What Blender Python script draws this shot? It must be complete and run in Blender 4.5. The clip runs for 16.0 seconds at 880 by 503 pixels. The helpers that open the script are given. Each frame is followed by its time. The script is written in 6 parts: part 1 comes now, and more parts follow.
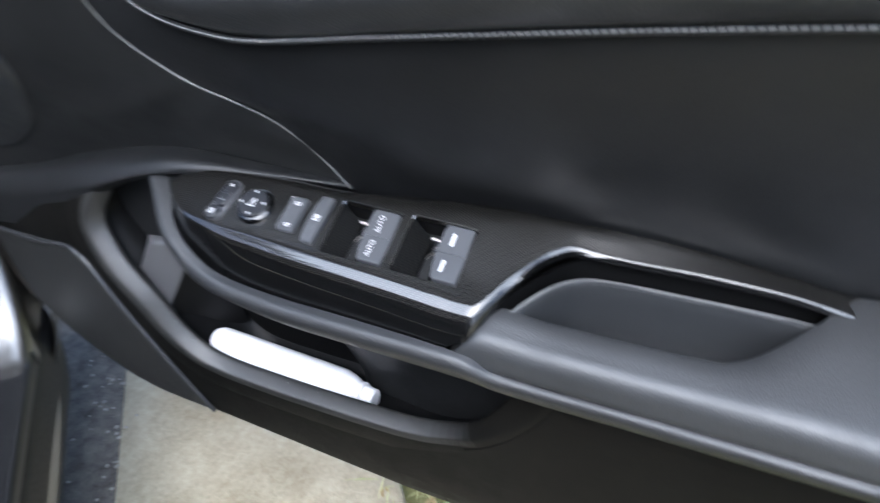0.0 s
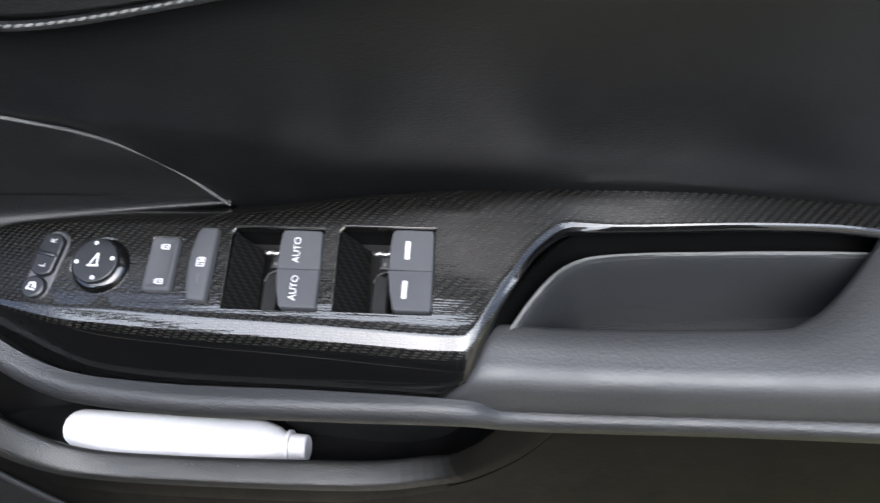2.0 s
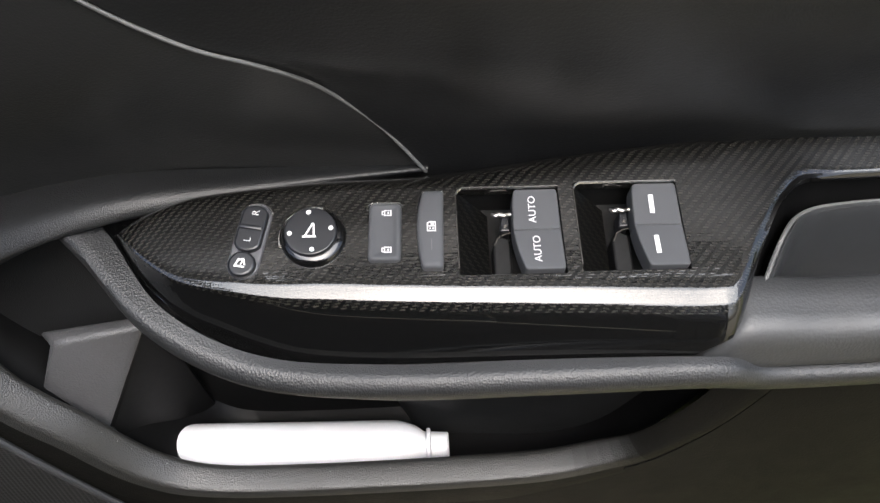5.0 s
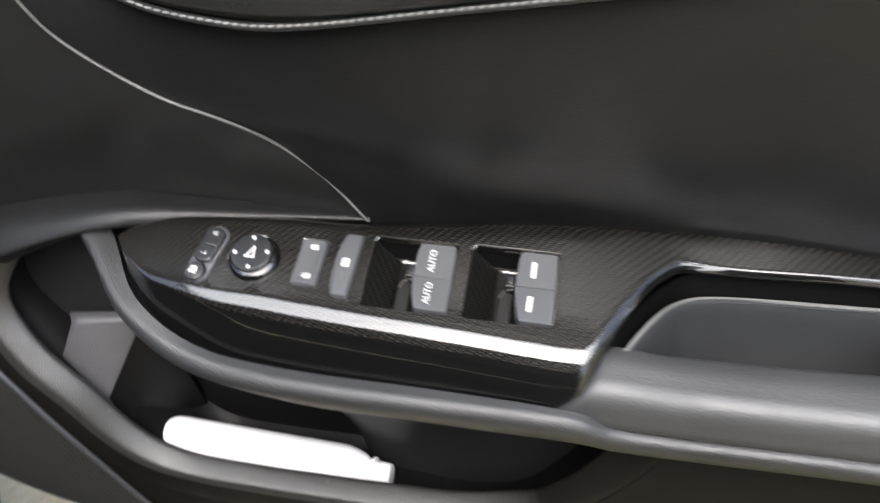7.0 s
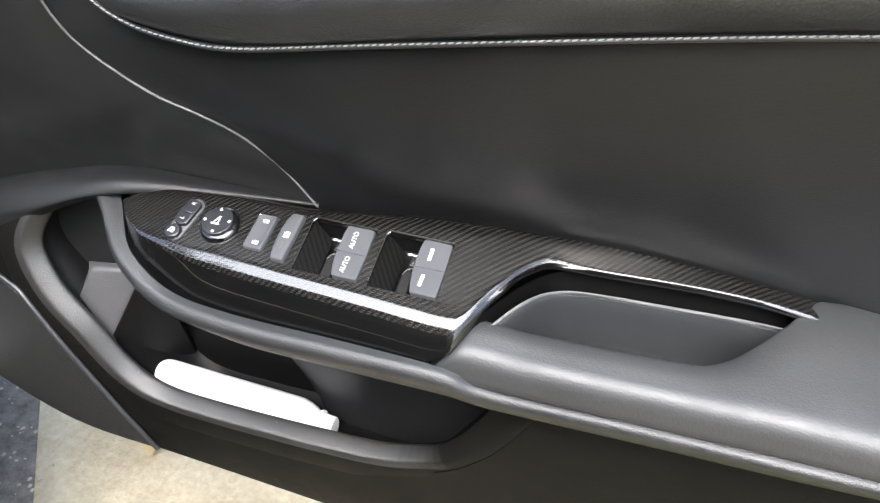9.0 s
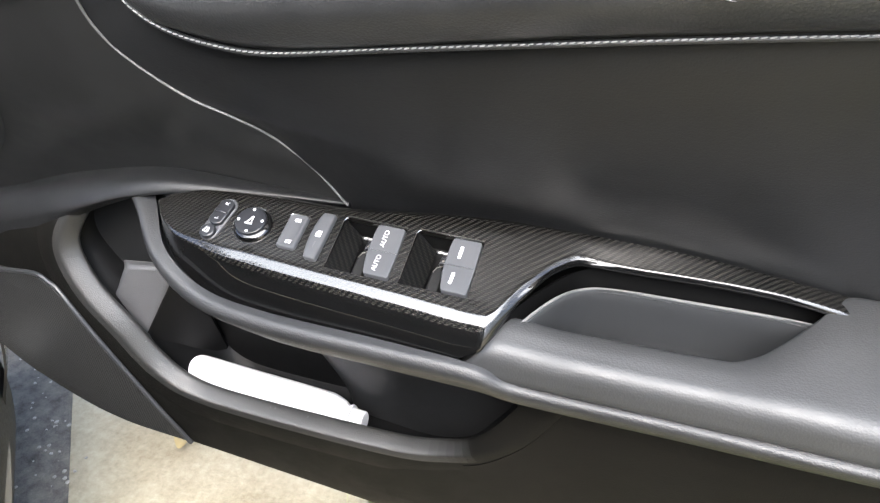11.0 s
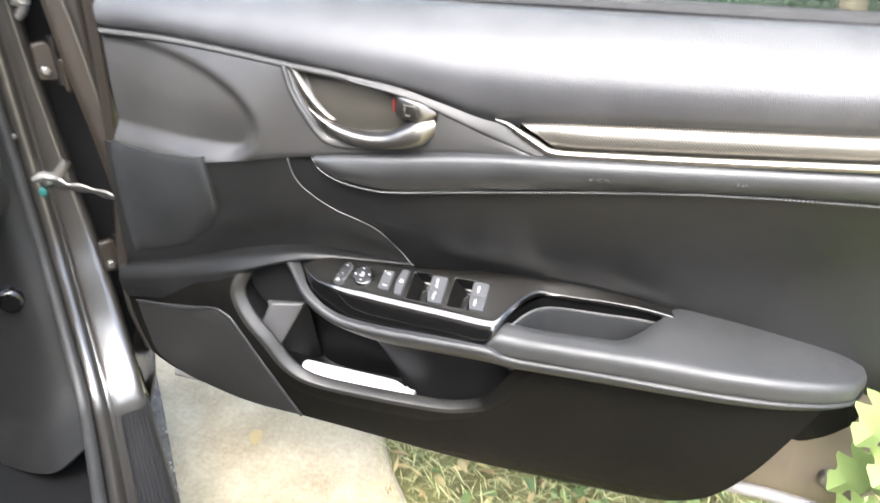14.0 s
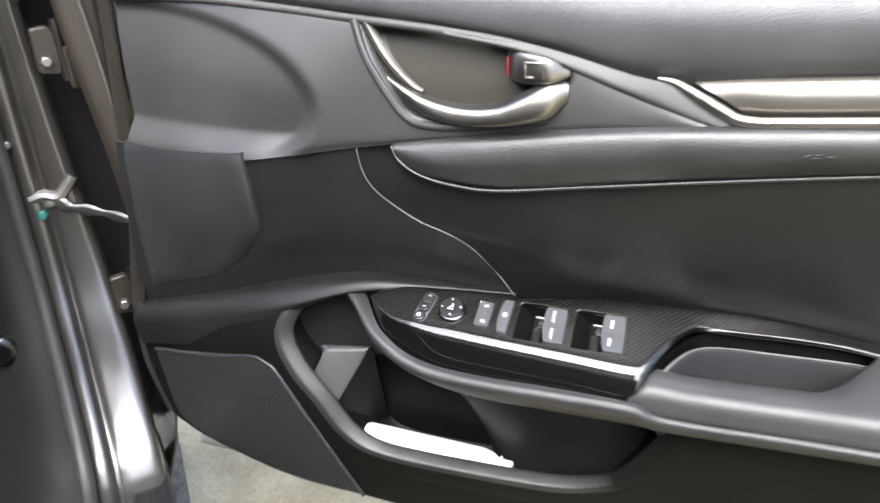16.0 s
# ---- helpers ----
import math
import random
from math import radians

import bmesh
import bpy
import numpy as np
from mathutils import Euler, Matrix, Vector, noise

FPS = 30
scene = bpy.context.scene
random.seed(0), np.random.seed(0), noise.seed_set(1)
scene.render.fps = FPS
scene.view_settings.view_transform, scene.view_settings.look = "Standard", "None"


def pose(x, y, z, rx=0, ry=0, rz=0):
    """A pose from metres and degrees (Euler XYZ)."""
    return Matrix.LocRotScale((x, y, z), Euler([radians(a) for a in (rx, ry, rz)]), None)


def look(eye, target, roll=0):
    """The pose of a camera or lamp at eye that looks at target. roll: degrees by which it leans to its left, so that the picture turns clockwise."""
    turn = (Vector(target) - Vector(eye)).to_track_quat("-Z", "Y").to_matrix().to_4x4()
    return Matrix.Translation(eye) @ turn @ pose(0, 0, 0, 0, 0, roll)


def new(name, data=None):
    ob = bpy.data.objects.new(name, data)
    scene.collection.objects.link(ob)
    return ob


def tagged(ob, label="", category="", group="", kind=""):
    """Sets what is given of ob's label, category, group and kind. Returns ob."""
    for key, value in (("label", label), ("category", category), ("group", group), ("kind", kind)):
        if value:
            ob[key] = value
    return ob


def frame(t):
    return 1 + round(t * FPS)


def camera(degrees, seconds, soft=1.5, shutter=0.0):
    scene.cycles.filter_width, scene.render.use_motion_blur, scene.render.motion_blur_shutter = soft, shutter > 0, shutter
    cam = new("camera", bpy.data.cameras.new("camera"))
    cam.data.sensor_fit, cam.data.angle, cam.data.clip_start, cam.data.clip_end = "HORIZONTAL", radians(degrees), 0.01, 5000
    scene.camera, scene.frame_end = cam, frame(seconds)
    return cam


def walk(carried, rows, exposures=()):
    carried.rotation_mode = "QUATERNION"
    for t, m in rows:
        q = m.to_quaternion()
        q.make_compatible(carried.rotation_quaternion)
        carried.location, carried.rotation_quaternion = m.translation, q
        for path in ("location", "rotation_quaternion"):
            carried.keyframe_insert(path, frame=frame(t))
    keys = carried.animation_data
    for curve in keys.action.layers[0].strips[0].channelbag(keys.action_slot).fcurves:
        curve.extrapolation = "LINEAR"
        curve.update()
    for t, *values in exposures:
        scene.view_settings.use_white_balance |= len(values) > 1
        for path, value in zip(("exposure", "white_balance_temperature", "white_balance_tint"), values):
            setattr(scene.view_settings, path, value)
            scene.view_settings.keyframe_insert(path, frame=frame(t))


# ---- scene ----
cam = camera(62.03, 16.0, soft=1.3, shutter=0.65)
PATH = [
    (0, (0.1651, -0.3107, 0.8404), (-0.2196, 0.4004, 0.2518), -5.27),
    (0.5, (0.1456, -0.2559, 0.8156), (-0.1278, 0.4415, 0.1531), -8.01),
    (1, (0.128, -0.2212, 0.8061), (-0.087, 0.4802, 0.1266), -8.82),
    (1.5, (0.0953, -0.2124, 0.8), (-0.0748, 0.4993, 0.1185), -8.07),
    (2, (0.048, -0.2122, 0.8008), (-0.0827, 0.5061, 0.1175), -7.26),
    (2.5, (0.0032, -0.2207, 0.798), (-0.0911, 0.5042, 0.1156), -6.63),
    (3, (-0.0473, -0.2256, 0.7883), (-0.1129, 0.5008, 0.1042), -5.95),
    (3.5, (-0.0881, -0.2207, 0.786), (-0.1226, 0.5051, 0.0989), -5.1),
    (4, (-0.1062, -0.2192, 0.7734), (-0.1215, 0.5073, 0.0864), -4.34),
    (6.5, (-0.0735, -0.2466, 0.7719), (-0.1345, 0.5562, 0.1788), -2.68),
    (7, (0.0108, -0.273, 0.7918), (-0.1792, 0.5274, 0.2232), -3.21),
    (7.5, (0.0639, -0.306, 0.7886), (-0.1694, 0.4908, 0.2313), -1.15),
    (8, (0.1093, -0.3216, 0.8149), (-0.1455, 0.4787, 0.272), -1.03),
    (8.5, (0.1282, -0.3291, 0.8172), (-0.1369, 0.4656, 0.2711), -0.88),
    (9, (0.126, -0.3359, 0.8257), (-0.1541, 0.4538, 0.2798), -1.08),
    (11.5, (0.1161, -0.3427, 0.833), (-0.1865, 0.4304, 0.2756), -2.54),
    (12, (0.0579, -0.3549, 0.8434), (-0.2002, 0.429, 0.2785), -1.84),
    (12.5, (0.0829, -0.4195, 0.9024), (-0.1556, 0.3755, 0.3446), -2.26),
    (13, (0.1239, -0.5161, 0.9669), (-0.0923, 0.2853, 0.4092), -2.7),
    (13.2, (0.1297, -0.5467, 1.0124), (-0.0776, 0.2419, 0.4335), -2.99),
    (13.4, (0.1474, -0.589, 1.0341), (-0.0671, 0.203, 0.4624), -2.69),
    (13.5, (0.1585, -0.6115, 1.0306), (-0.0664, 0.1868, 0.472), -2.21),
    (13.6, (0.1722, -0.6292, 1.0433), (-0.0679, 0.1692, 0.491), -2.59),
    (13.8, (0.1822, -0.6721, 1.0571), (-0.0783, 0.1368, 0.5299), -2.42),
    (14, (0.18, -0.7237, 1.0542), (-0.0861, 0.1095, 0.5695), -1.22),
    (14.5, (0.1758, -0.7779, 1.0545), (-0.1188, 0.0749, 0.6235), -1.2),
    (15, (0.1652, -0.766, 1.0097), (-0.1635, 0.0878, 0.6059), -1.08),
    (15.5, (0.1086, -0.6806, 0.9612), (-0.2113, 0.1735, 0.5512), -1.82),
    (16, (0.0344, -0.5665, 0.9175), (-0.2679, 0.2897, 0.4985), -2.92),
]
EXPOSURE = [(0.0, 1.63, 5300, 10), (1.5, 1.49, 5500, 10), (3.5, 1.36, 6000, 10), (6.5, 1.65, 6100, 10), (8.0, 2.2, 6050, 10), (9.0, 2.33, 6000, 10), (11.5, 2.36, 6000, 10), (13.5, 2.42, 6050, 10), (14.0, 2.6, 6100, 10), (14.5, 2.27, 6150, 10), (16.0, 2.25, 6000, 10)]
walk(cam, [(t, look(eye, target, roll)) for t, eye, target, roll in PATH], EXPOSURE)

# ---- light ----
SUN_EL, SUN_AZ = 53.0, 171.0
world = bpy.data.worlds.new("sky")
scene.world = world
world.use_nodes = True
wt = world.node_tree
sky = wt.nodes.new("ShaderNodeTexSky")
sky.sky_type = "NISHITA"
sky.sun_disc = False
sky.sun_elevation = radians(SUN_EL)
sky.sun_rotation = radians(SUN_AZ)
sky.air_density, sky.dust_density, sky.ozone_density = 1.0, 6.0, 1.0
wt.links.new(sky.outputs["Color"], wt.nodes["Background"].inputs["Color"])
wt.nodes["Background"].inputs["Strength"].default_value = 0.15
sun_data = bpy.data.lights.new("sun", "SUN")
sun_data.energy, sun_data.angle, sun_data.color = 2.3, radians(76), (0.975, 0.98, 0.94)
sun = new("sun", sun_data)
sun.matrix_world = look((math.sin(radians(SUN_AZ)) * 6, math.cos(radians(SUN_AZ)) * 6, 6 * math.tan(radians(SUN_EL))), (0, 0, 0))


# ---- materials ----
def nodes(name):
    m = bpy.data.materials.new(name)
    m.use_nodes = True
    return m, m.node_tree.nodes, m.node_tree.links, m.node_tree.nodes["Principled BSDF"]


def coords(n, l, scale=(1, 1, 1)):
    c = n.new("ShaderNodeTexCoord")
    mp = n.new("ShaderNodeMapping")
    mp.inputs["Scale"].default_value = scale
    l.new(c.outputs["Object"], mp.inputs["Vector"])
    return mp.outputs["Vector"]


def ramp(n, l, src, stops):
    r = n.new("ShaderNodeValToRGB")
    e = r.color_ramp.elements
    while len(e) < len(stops):
        e.new(0.5)
    for el, (p, c) in zip(e, stops):
        el.position, el.color = p, (*c, 1) if isinstance(c, tuple) else (c, c, c, 1)
    l.new(src, r.inputs["Fac"])
    return r.outputs["Color"]


def noise_tex(n, l, vec, scale, detail=4, rough=0.55):
    t = n.new("ShaderNodeTexNoise")
    t.inputs["Scale"].default_value, t.inputs["Detail"].default_value, t.inputs["Roughness"].default_value = scale, detail, rough
    l.new(vec, t.inputs["Vector"])
    return t.outputs["Fac"]


def bump(n, l, height, strength, distance, prev=None):
    b = n.new("ShaderNodeBump")
    b.inputs["Strength"].default_value, b.inputs["Distance"].default_value = strength, distance
    l.new(height, b.inputs["Height"])
    if prev is not None:
        l.new(prev, b.inputs["Normal"])
    return b.outputs["Normal"]


def math_node(n, l, op, a, b=None):
    m = n.new("ShaderNodeMath")
    m.operation = op
    for i, v in enumerate((a, b)):
        if v is None:
            continue
        if isinstance(v, (int, float)):
            m.inputs[i].default_value = v
        else:
            l.new(v, m.inputs[i])
    return m.outputs[0]


def grained(name, color, rough, grain=650.0, depth=0.00025, strength=0.5, wear=0.25, spec=0.5, wrinkle=0.0, dents=0.10):
    """Moulded plastic or leather: pebble grain, faint mottling, a few scuffs."""
    m, n, l, b = nodes(name)
    v = coords(n, l)
    big = noise_tex(n, l, v, 9, 5)
    lo = tuple(c * (1 - wear) for c in color)
    hi = tuple(c * (1 + wear) for c in color)
    l.new(ramp(n, l, big, [(0.3, lo), (0.7, hi)]), b.inputs["Base Color"])
    vor = n.new("ShaderNodeTexVoronoi")
    vor.inputs["Scale"].default_value = grain
    warp = n.new("ShaderNodeVectorMath")
    warp.operation = "ADD"
    nz = n.new("ShaderNodeTexNoise")
    nz.inputs["Scale"].default_value = grain * 0.7
    l.new(v, nz.inputs["Vector"])
    sc = n.new("ShaderNodeVectorMath")
    sc.operation = "SCALE"
    sc.inputs["Scale"].default_value = 0.4 / grain
    l.new(nz.outputs["Color"], sc.inputs[0])
    l.new(v, warp.inputs[0])
    l.new(sc.outputs[0], warp.inputs[1])
    l.new(warp.outputs[0], vor.inputs["Vector"])
    nrm = bump(n, l, vor.outputs["Distance"], strength, depth)
    nrm = bump(n, l, noise_tex(n, l, v, 45, 3), dents, 0.0008, nrm)
    if wrinkle:
        drawn = n.new("ShaderNodeVectorMath")
        drawn.operation = "MULTIPLY"
        drawn.inputs[1].default_value = (0.32, 1.0, 1.0)
        l.new(v, drawn.inputs[0])
        nrm = bump(n, l, noise_tex(n, l, drawn.outputs[0], 700, 3, 0.6), wrinkle, 0.0012, nrm)
    l.new(nrm, b.inputs["Normal"])
    fine = noise_tex(n, l, v, 35, 6, 0.7)
    l.new(ramp(n, l, fine, [(0.3, max(rough - 0.07, 0)), (0.75, rough + 0.08)]), b.inputs["Roughness"])
    b.inputs["Specular IOR Level"].default_value = spec
    return m


def plain(name, color, rough, metal=0.0, coat=0.0, mottle=0.12, scale=40, spec=0.5, polish=0.04):
    m, n, l, b = nodes(name)
    v = coords(n, l)
    f = noise_tex(n, l, v, scale, 5)
    l.new(ramp(n, l, f, [(0.3, tuple(c * (1 - mottle) for c in color)), (0.7, tuple(c * (1 + mottle) for c in color))]), b.inputs["Base Color"])
    f2 = noise_tex(n, l, v, scale * 6, 4)
    l.new(ramp(n, l, f2, [(0.3, max(rough - 0.05, 0.02)), (0.7, rough + 0.05)]), b.inputs["Roughness"])
    b.inputs["Metallic"].default_value = metal
    b.inputs["Coat Weight"].default_value = coat
    b.inputs["Coat IOR"].default_value = 1.6
    b.inputs["Coat Roughness"].default_value = polish
    b.inputs["Specular IOR Level"].default_value = spec
    return m


def carbon(name, cell, dark, light, coat, rough, metal=0.0, axes=("X", "Y"), spec=0.5, unrolled=False, gap=0.04):
    """A two-by-two twill of fibre tows under lacquer."""
    m, n, l, b = nodes(name)
    v = coords(n, l)
    s = n.new("ShaderNodeSeparateXYZ")
    if unrolled:
        l.new(n.new("ShaderNodeTexCoord").outputs["UV"], s.inputs[0])
    else:
        l.new(v, s.inputs[0])
    gx = math_node(n, l, "DIVIDE", s.outputs[axes[0]], cell)
    gy = math_node(n, l, "DIVIDE", s.outputs[axes[1]], cell * 1.1)
    ix, iy = math_node(n, l, "FLOOR", gx), math_node(n, l, "FLOOR", gy)
    k = math_node(n, l, "FLOORED_MODULO", math_node(n, l, "ADD", ix, iy), 4.0)
    over = math_node(n, l, "LESS_THAN", k, 1.5)
    fx = math_node(n, l, "PINGPONG", gx, 0.5)
    fy = math_node(n, l, "PINGPONG", gy, 0.5)
    mix = n.new("ShaderNodeMix")
    l.new(over, mix.inputs[0])
    l.new(fx, mix.inputs[2])
    l.new(fy, mix.inputs[3])
    tow = mix.outputs[0]
    col = n.new("ShaderNodeMix")
    col.data_type = "RGBA"
    l.new(over, col.inputs[0])
    col.inputs[6].default_value = (*dark, 1)
    col.inputs[7].default_value = (*light, 1)
    shade = n.new("ShaderNodeMix")
    shade.data_type = "RGBA"
    shade.blend_type = "MULTIPLY"
    shade.inputs[0].default_value = 1.0
    l.new(col.outputs[2], shade.inputs[6])
    l.new(ramp(n, l, tow, [(0.0, gap), (0.2, 0.45 + 0.55 * gap), (0.45, 1.0)]), shade.inputs[7])
    l.new(shade.outputs[2], b.inputs["Base Color"])
    l.new(bump(n, l, tow, 0.5, cell * 0.12), b.inputs["Normal"])
    b.inputs["Roughness"].default_value = rough
    b.inputs["Specular IOR Level"].default_value = spec
    b.inputs["Metallic"].default_value = metal
    b.inputs["Coat Weight"].default_value = coat
    b.inputs["Coat IOR"].default_value = 1.6
    smear = noise_tex(n, l, v, 30, 5)
    l.new(ramp(n, l, smear, [(0.45, 0.02), (0.75, 0.10)]), b.inputs["Coat Roughness"])
    flow = noise_tex(n, l, coords(n, l, (14, 260, 260)), 1.0, 3)
    l.new(bump(n, l, flow, 0.25, 0.0006, bump(n, l, tow, 0.25, cell * 0.05)), b.inputs["Coat Normal"])
    return m


LEATHER = grained("black_leather", (0.0215, 0.022, 0.0225), 0.41, 640, 0.00035, 0.5, 0.25, 0.55, 0.04)
INSERT = grained("black_leather_insert", (0.0073, 0.0076, 0.0080), 0.43, 800, 0.0002, 0.35, 0.3, 0.42, 0.08)
PLASTIC = grained("black_grained_plastic", (0.015, 0.0154, 0.016), 0.44, 1000, 0.0003, 0.65)
SHOULDER = grained("black_shoulder_plastic", (0.0095, 0.0098, 0.0102), 0.38, 1300, 0.00024, 0.6, 0.25, 0.36)
ARM = grained("black_armrest_leather", (0.0215, 0.0222, 0.0229), 0.53, 700, 0.0003, 0.34, 0.15, 0.70, 0.08, 0.02)
BAND = grained("satin_grey_band", (0.042, 0.041, 0.040), 0.58, 1000, 0.0001, 0.2)
BOWLSKIN = grained("taupe_satin_bowl", (0.029, 0.0268, 0.021), 0.45, 1000, 0.0001, 0.2)
SIDE = grained("black_side_plastic", (0.0130, 0.0132, 0.0130), 0.38, 1000, 0.0002, 0.4, 0.2, 0.58)
RIM = grained("black_rim_plastic", (0.0160, 0.0158, 0.0148), 0.42, 1050, 0.0003, 0.65, 0.2, 0.60)
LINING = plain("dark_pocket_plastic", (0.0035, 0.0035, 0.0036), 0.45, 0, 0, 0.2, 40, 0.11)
SILL = grained("grey_black_soft_plastic", (0.045, 0.045, 0.047), 0.40, 850, 0.0004, 0.5)
KICK = grained("black_kick_plastic", (0.011, 0.011, 0.0105), 0.45, 800, 0.0003, 0.4, 0.25, 0.4)
DASH = grained("grey_black_dash_plastic", (0.045, 0.046, 0.044), 0.42, 800, 0.0003, 0.4, 0.25, 0.5)
SMOOTH = grained("satin_black_plastic", (0.021, 0.0215, 0.0225), 0.45, 1000, 0.00012, 0.25)
CUPSKIN = grained("satin_pull_cup_plastic", (0.025, 0.0262, 0.0274), 0.40, 1000, 0.00012, 0.25, 0.2, 0.5)
LOWER = grained("black_lower_plastic", (0.0044, 0.0042, 0.0036), 0.50, 900, 0.0003, 0.4, 0.25, 0.09)
PANEL = grained("satin_dark_grey_plastic", (0.034, 0.0334, 0.0322), 0.40, 1000, 0.00012, 0.25)
RUBBER = plain("black_rubber", (0.012, 0.012, 0.013), 0.55, 0, 0, 0.15, 40, 0.3)
CARBON = carbon("carbon_weave", 0.0012, (0.0022, 0.0021, 0.0019), (0.0145, 0.0134, 0.0108), 1.0, 0.5, 0.0, ("X", "Y"), 0.14, True, 0.12)
RAMPSKIN = carbon("dark_carbon_weave", 0.0012, (0.0020, 0.0020, 0.0020), (0.0145, 0.0134, 0.0105), 0.5, 0.5, 0.0, ("X", "Y"), 0.12)
WEAVE = carbon("metal_weave", 0.0008, (0.095, 0.088, 0.075), (0.155, 0.144, 0.123), 0.3, 0.32, 0.6, ("X", "Z"), 0.5, False, 0.6)
CHROME = plain("satin_chrome", (0.62, 0.61, 0.59), 0.16, 1.0)
SATINSTRIP = plain("satin_bronze_chrome", (0.33, 0.305, 0.27), 0.32, 1.0)
DARKCHROME = plain("smoked_chrome", (0.33, 0.32, 0.30), 0.2, 1.0)
GLOSS = plain("gloss_black", (0.003, 0.003, 0.003), 0.3, 0.0, 0.9, 0.1, 40, 0.1)
GAP = plain("deep_black", (0.0015, 0.0015, 0.0015), 0.6, 0, 0, 0.1, 40, 0.06)
VOID = plain("matt_black", (0.0045, 0.0045, 0.0045), 0.6, 0, 0, 0.3, 300, 0.2)
BUTTON = plain("grey_button_plastic", (0.051, 0.053, 0.057), 0.55, 0, 0, 0.06, 40, 0.18)
KNOB = plain("black_knob_plastic", (0.009, 0.0095, 0.0115), 0.33)
MARK = plain("white_print", (0.50, 0.50, 0.50), 0.5, 0, 0, 0.05, 40, 0.2)
DOT = plain("grey_print", (0.05, 0.05, 0.055), 0.5)
THREAD = plain("grey_thread", (0.26, 0.26, 0.255), 0.7)
PIPING = plain("grey_piping", (0.10, 0.10, 0.098), 0.4)
WHITE = plain("white_bottle_plastic", (0.70, 0.70, 0.72), 0.35, 0, 0, 0.04)
SATIN = plain("satin_nickel", (0.215, 0.203, 0.184), 0.34, 1.0, 0, 0.04)
DULLMETAL = plain("dull_satin_metal", (0.12, 0.112, 0.10), 0.42, 0.8, 0, 0.04)
RED = plain("red_plastic", (0.17, 0.012, 0.014), 0.45)
PAINT = plain("dark_bronze_paint", (0.024, 0.022, 0.0185), 0.38, 0.2, 1.0, 0.05, 2, 0.7, 0.16)
SHELL = plain("beige_grey_paint", (0.145, 0.122, 0.094), 0.35, 0.2, 0.4, 0.06, 6)
BROWN = plain("brown_bronze_paint", (0.020, 0.0155, 0.011), 0.55, 0.2, 0.12)
STEEL = plain("zinc_steel", (0.30, 0.29, 0.275), 0.42, 1.0, 0, 0.3)
ARMSTEEL = plain("dull_steel", (0.07, 0.066, 0.062), 0.45, 1.0, 0, 0.3)
SEAL = plain("dark_seal_rubber", (0.034, 0.034, 0.033), 0.45, 0, 0, 0.15, 40, 0.45)
SCUFF = plain("black_scuff_plastic", (0.010, 0.010, 0.0105), 0.38, 0, 0, 0.2, 60, 0.5)
GREYRUBBER = plain("grey_seal_rubber", (0.16, 0.155, 0.15), 0.5)
TEAL = plain("teal_paint_mark", (0.015, 0.11, 0.095), 0.5)


def glass_material():
    m, n, l, b = nodes("tinted_glass")
    b.inputs["Base Color"].default_value = (0.55, 0.62, 0.58, 1)
    b.inputs["Transmission Weight"].default_value = 1.0
    b.inputs["Roughness"].default_value = 0.02
    b.inputs["IOR"].default_value = 1.45
    b.inputs["Specular IOR Level"].default_value = 0.15
    return m


GLASS = glass_material()


def grille_material():
    """Fine perforated sheet: rows of round holes in a matt black skin."""
    m, n, l, b = nodes("perforated_plastic")
    v = coords(n, l)
    s = n.new("ShaderNodeSeparateXYZ")
    l.new(v, s.inputs[0])
    gx = math_node(n, l, "PINGPONG", math_node(n, l, "DIVIDE", s.outputs["X"], 0.0030), 0.5)
    gz = math_node(n, l, "PINGPONG", math_node(n, l, "DIVIDE", s.outputs["Z"], 0.0020), 0.5)
    hole = math_node(n, l, "SUBTRACT", 0.42, math_node(n, l, "SQRT", math_node(n, l, "ADD", math_node(n, l, "MULTIPLY", gx, gx), math_node(n, l, "MULTIPLY", gz, gz))))
    cut = math_node(n, l, "MULTIPLY", hole, 6.0)
    l.new(ramp(n, l, cut, [(0.0, (0.0225, 0.0225, 0.0215)), (0.5, (0.010, 0.010, 0.010))]), b.inputs["Base Color"])
    l.new(ramp(n, l, cut, [(0.0, 0.30), (0.5, 0.12)]), b.inputs["Specular IOR Level"])
    l.new(bump(n, l, hole, -0.4, 0.0006), b.inputs["Normal"])
    b.inputs["Roughness"].default_value = 0.5
    return m


GRILLE_SKIN = grille_material()


def leaf_material(name, dark, light):
    m, n, l, b = nodes(name)
    g = n.new("ShaderNodeNewGeometry")
    l.new(ramp(n, l, g.outputs["Random Per Island"], [(0.0, dark), (1.0, light)]), b.inputs["Base Color"])
    b.inputs["Roughness"].default_value = 0.5
    b.inputs["Transmission Weight"].default_value = 0.0
    b.inputs["Subsurface Weight"].default_value = 0.15
    b.inputs["Subsurface Radius"].default_value = (0.004, 0.006, 0.002)
    return m


LEAF = leaf_material("garden_leaf", (0.075, 0.115, 0.030), (0.215, 0.285, 0.095))
HEDGE = leaf_material("hedge_leaf", (0.006, 0.016, 0.005), (0.022, 0.050, 0.016))
LITTER = leaf_material("dry_leaf", (0.18, 0.12, 0.045), (0.48, 0.38, 0.17))
GRASS = leaf_material("yellow_green_grass", (0.165, 0.172, 0.055), (0.42, 0.42, 0.19))
BARK = plain("bark", (0.10, 0.075, 0.05), 0.8, 0, 0, 0.4, 15)


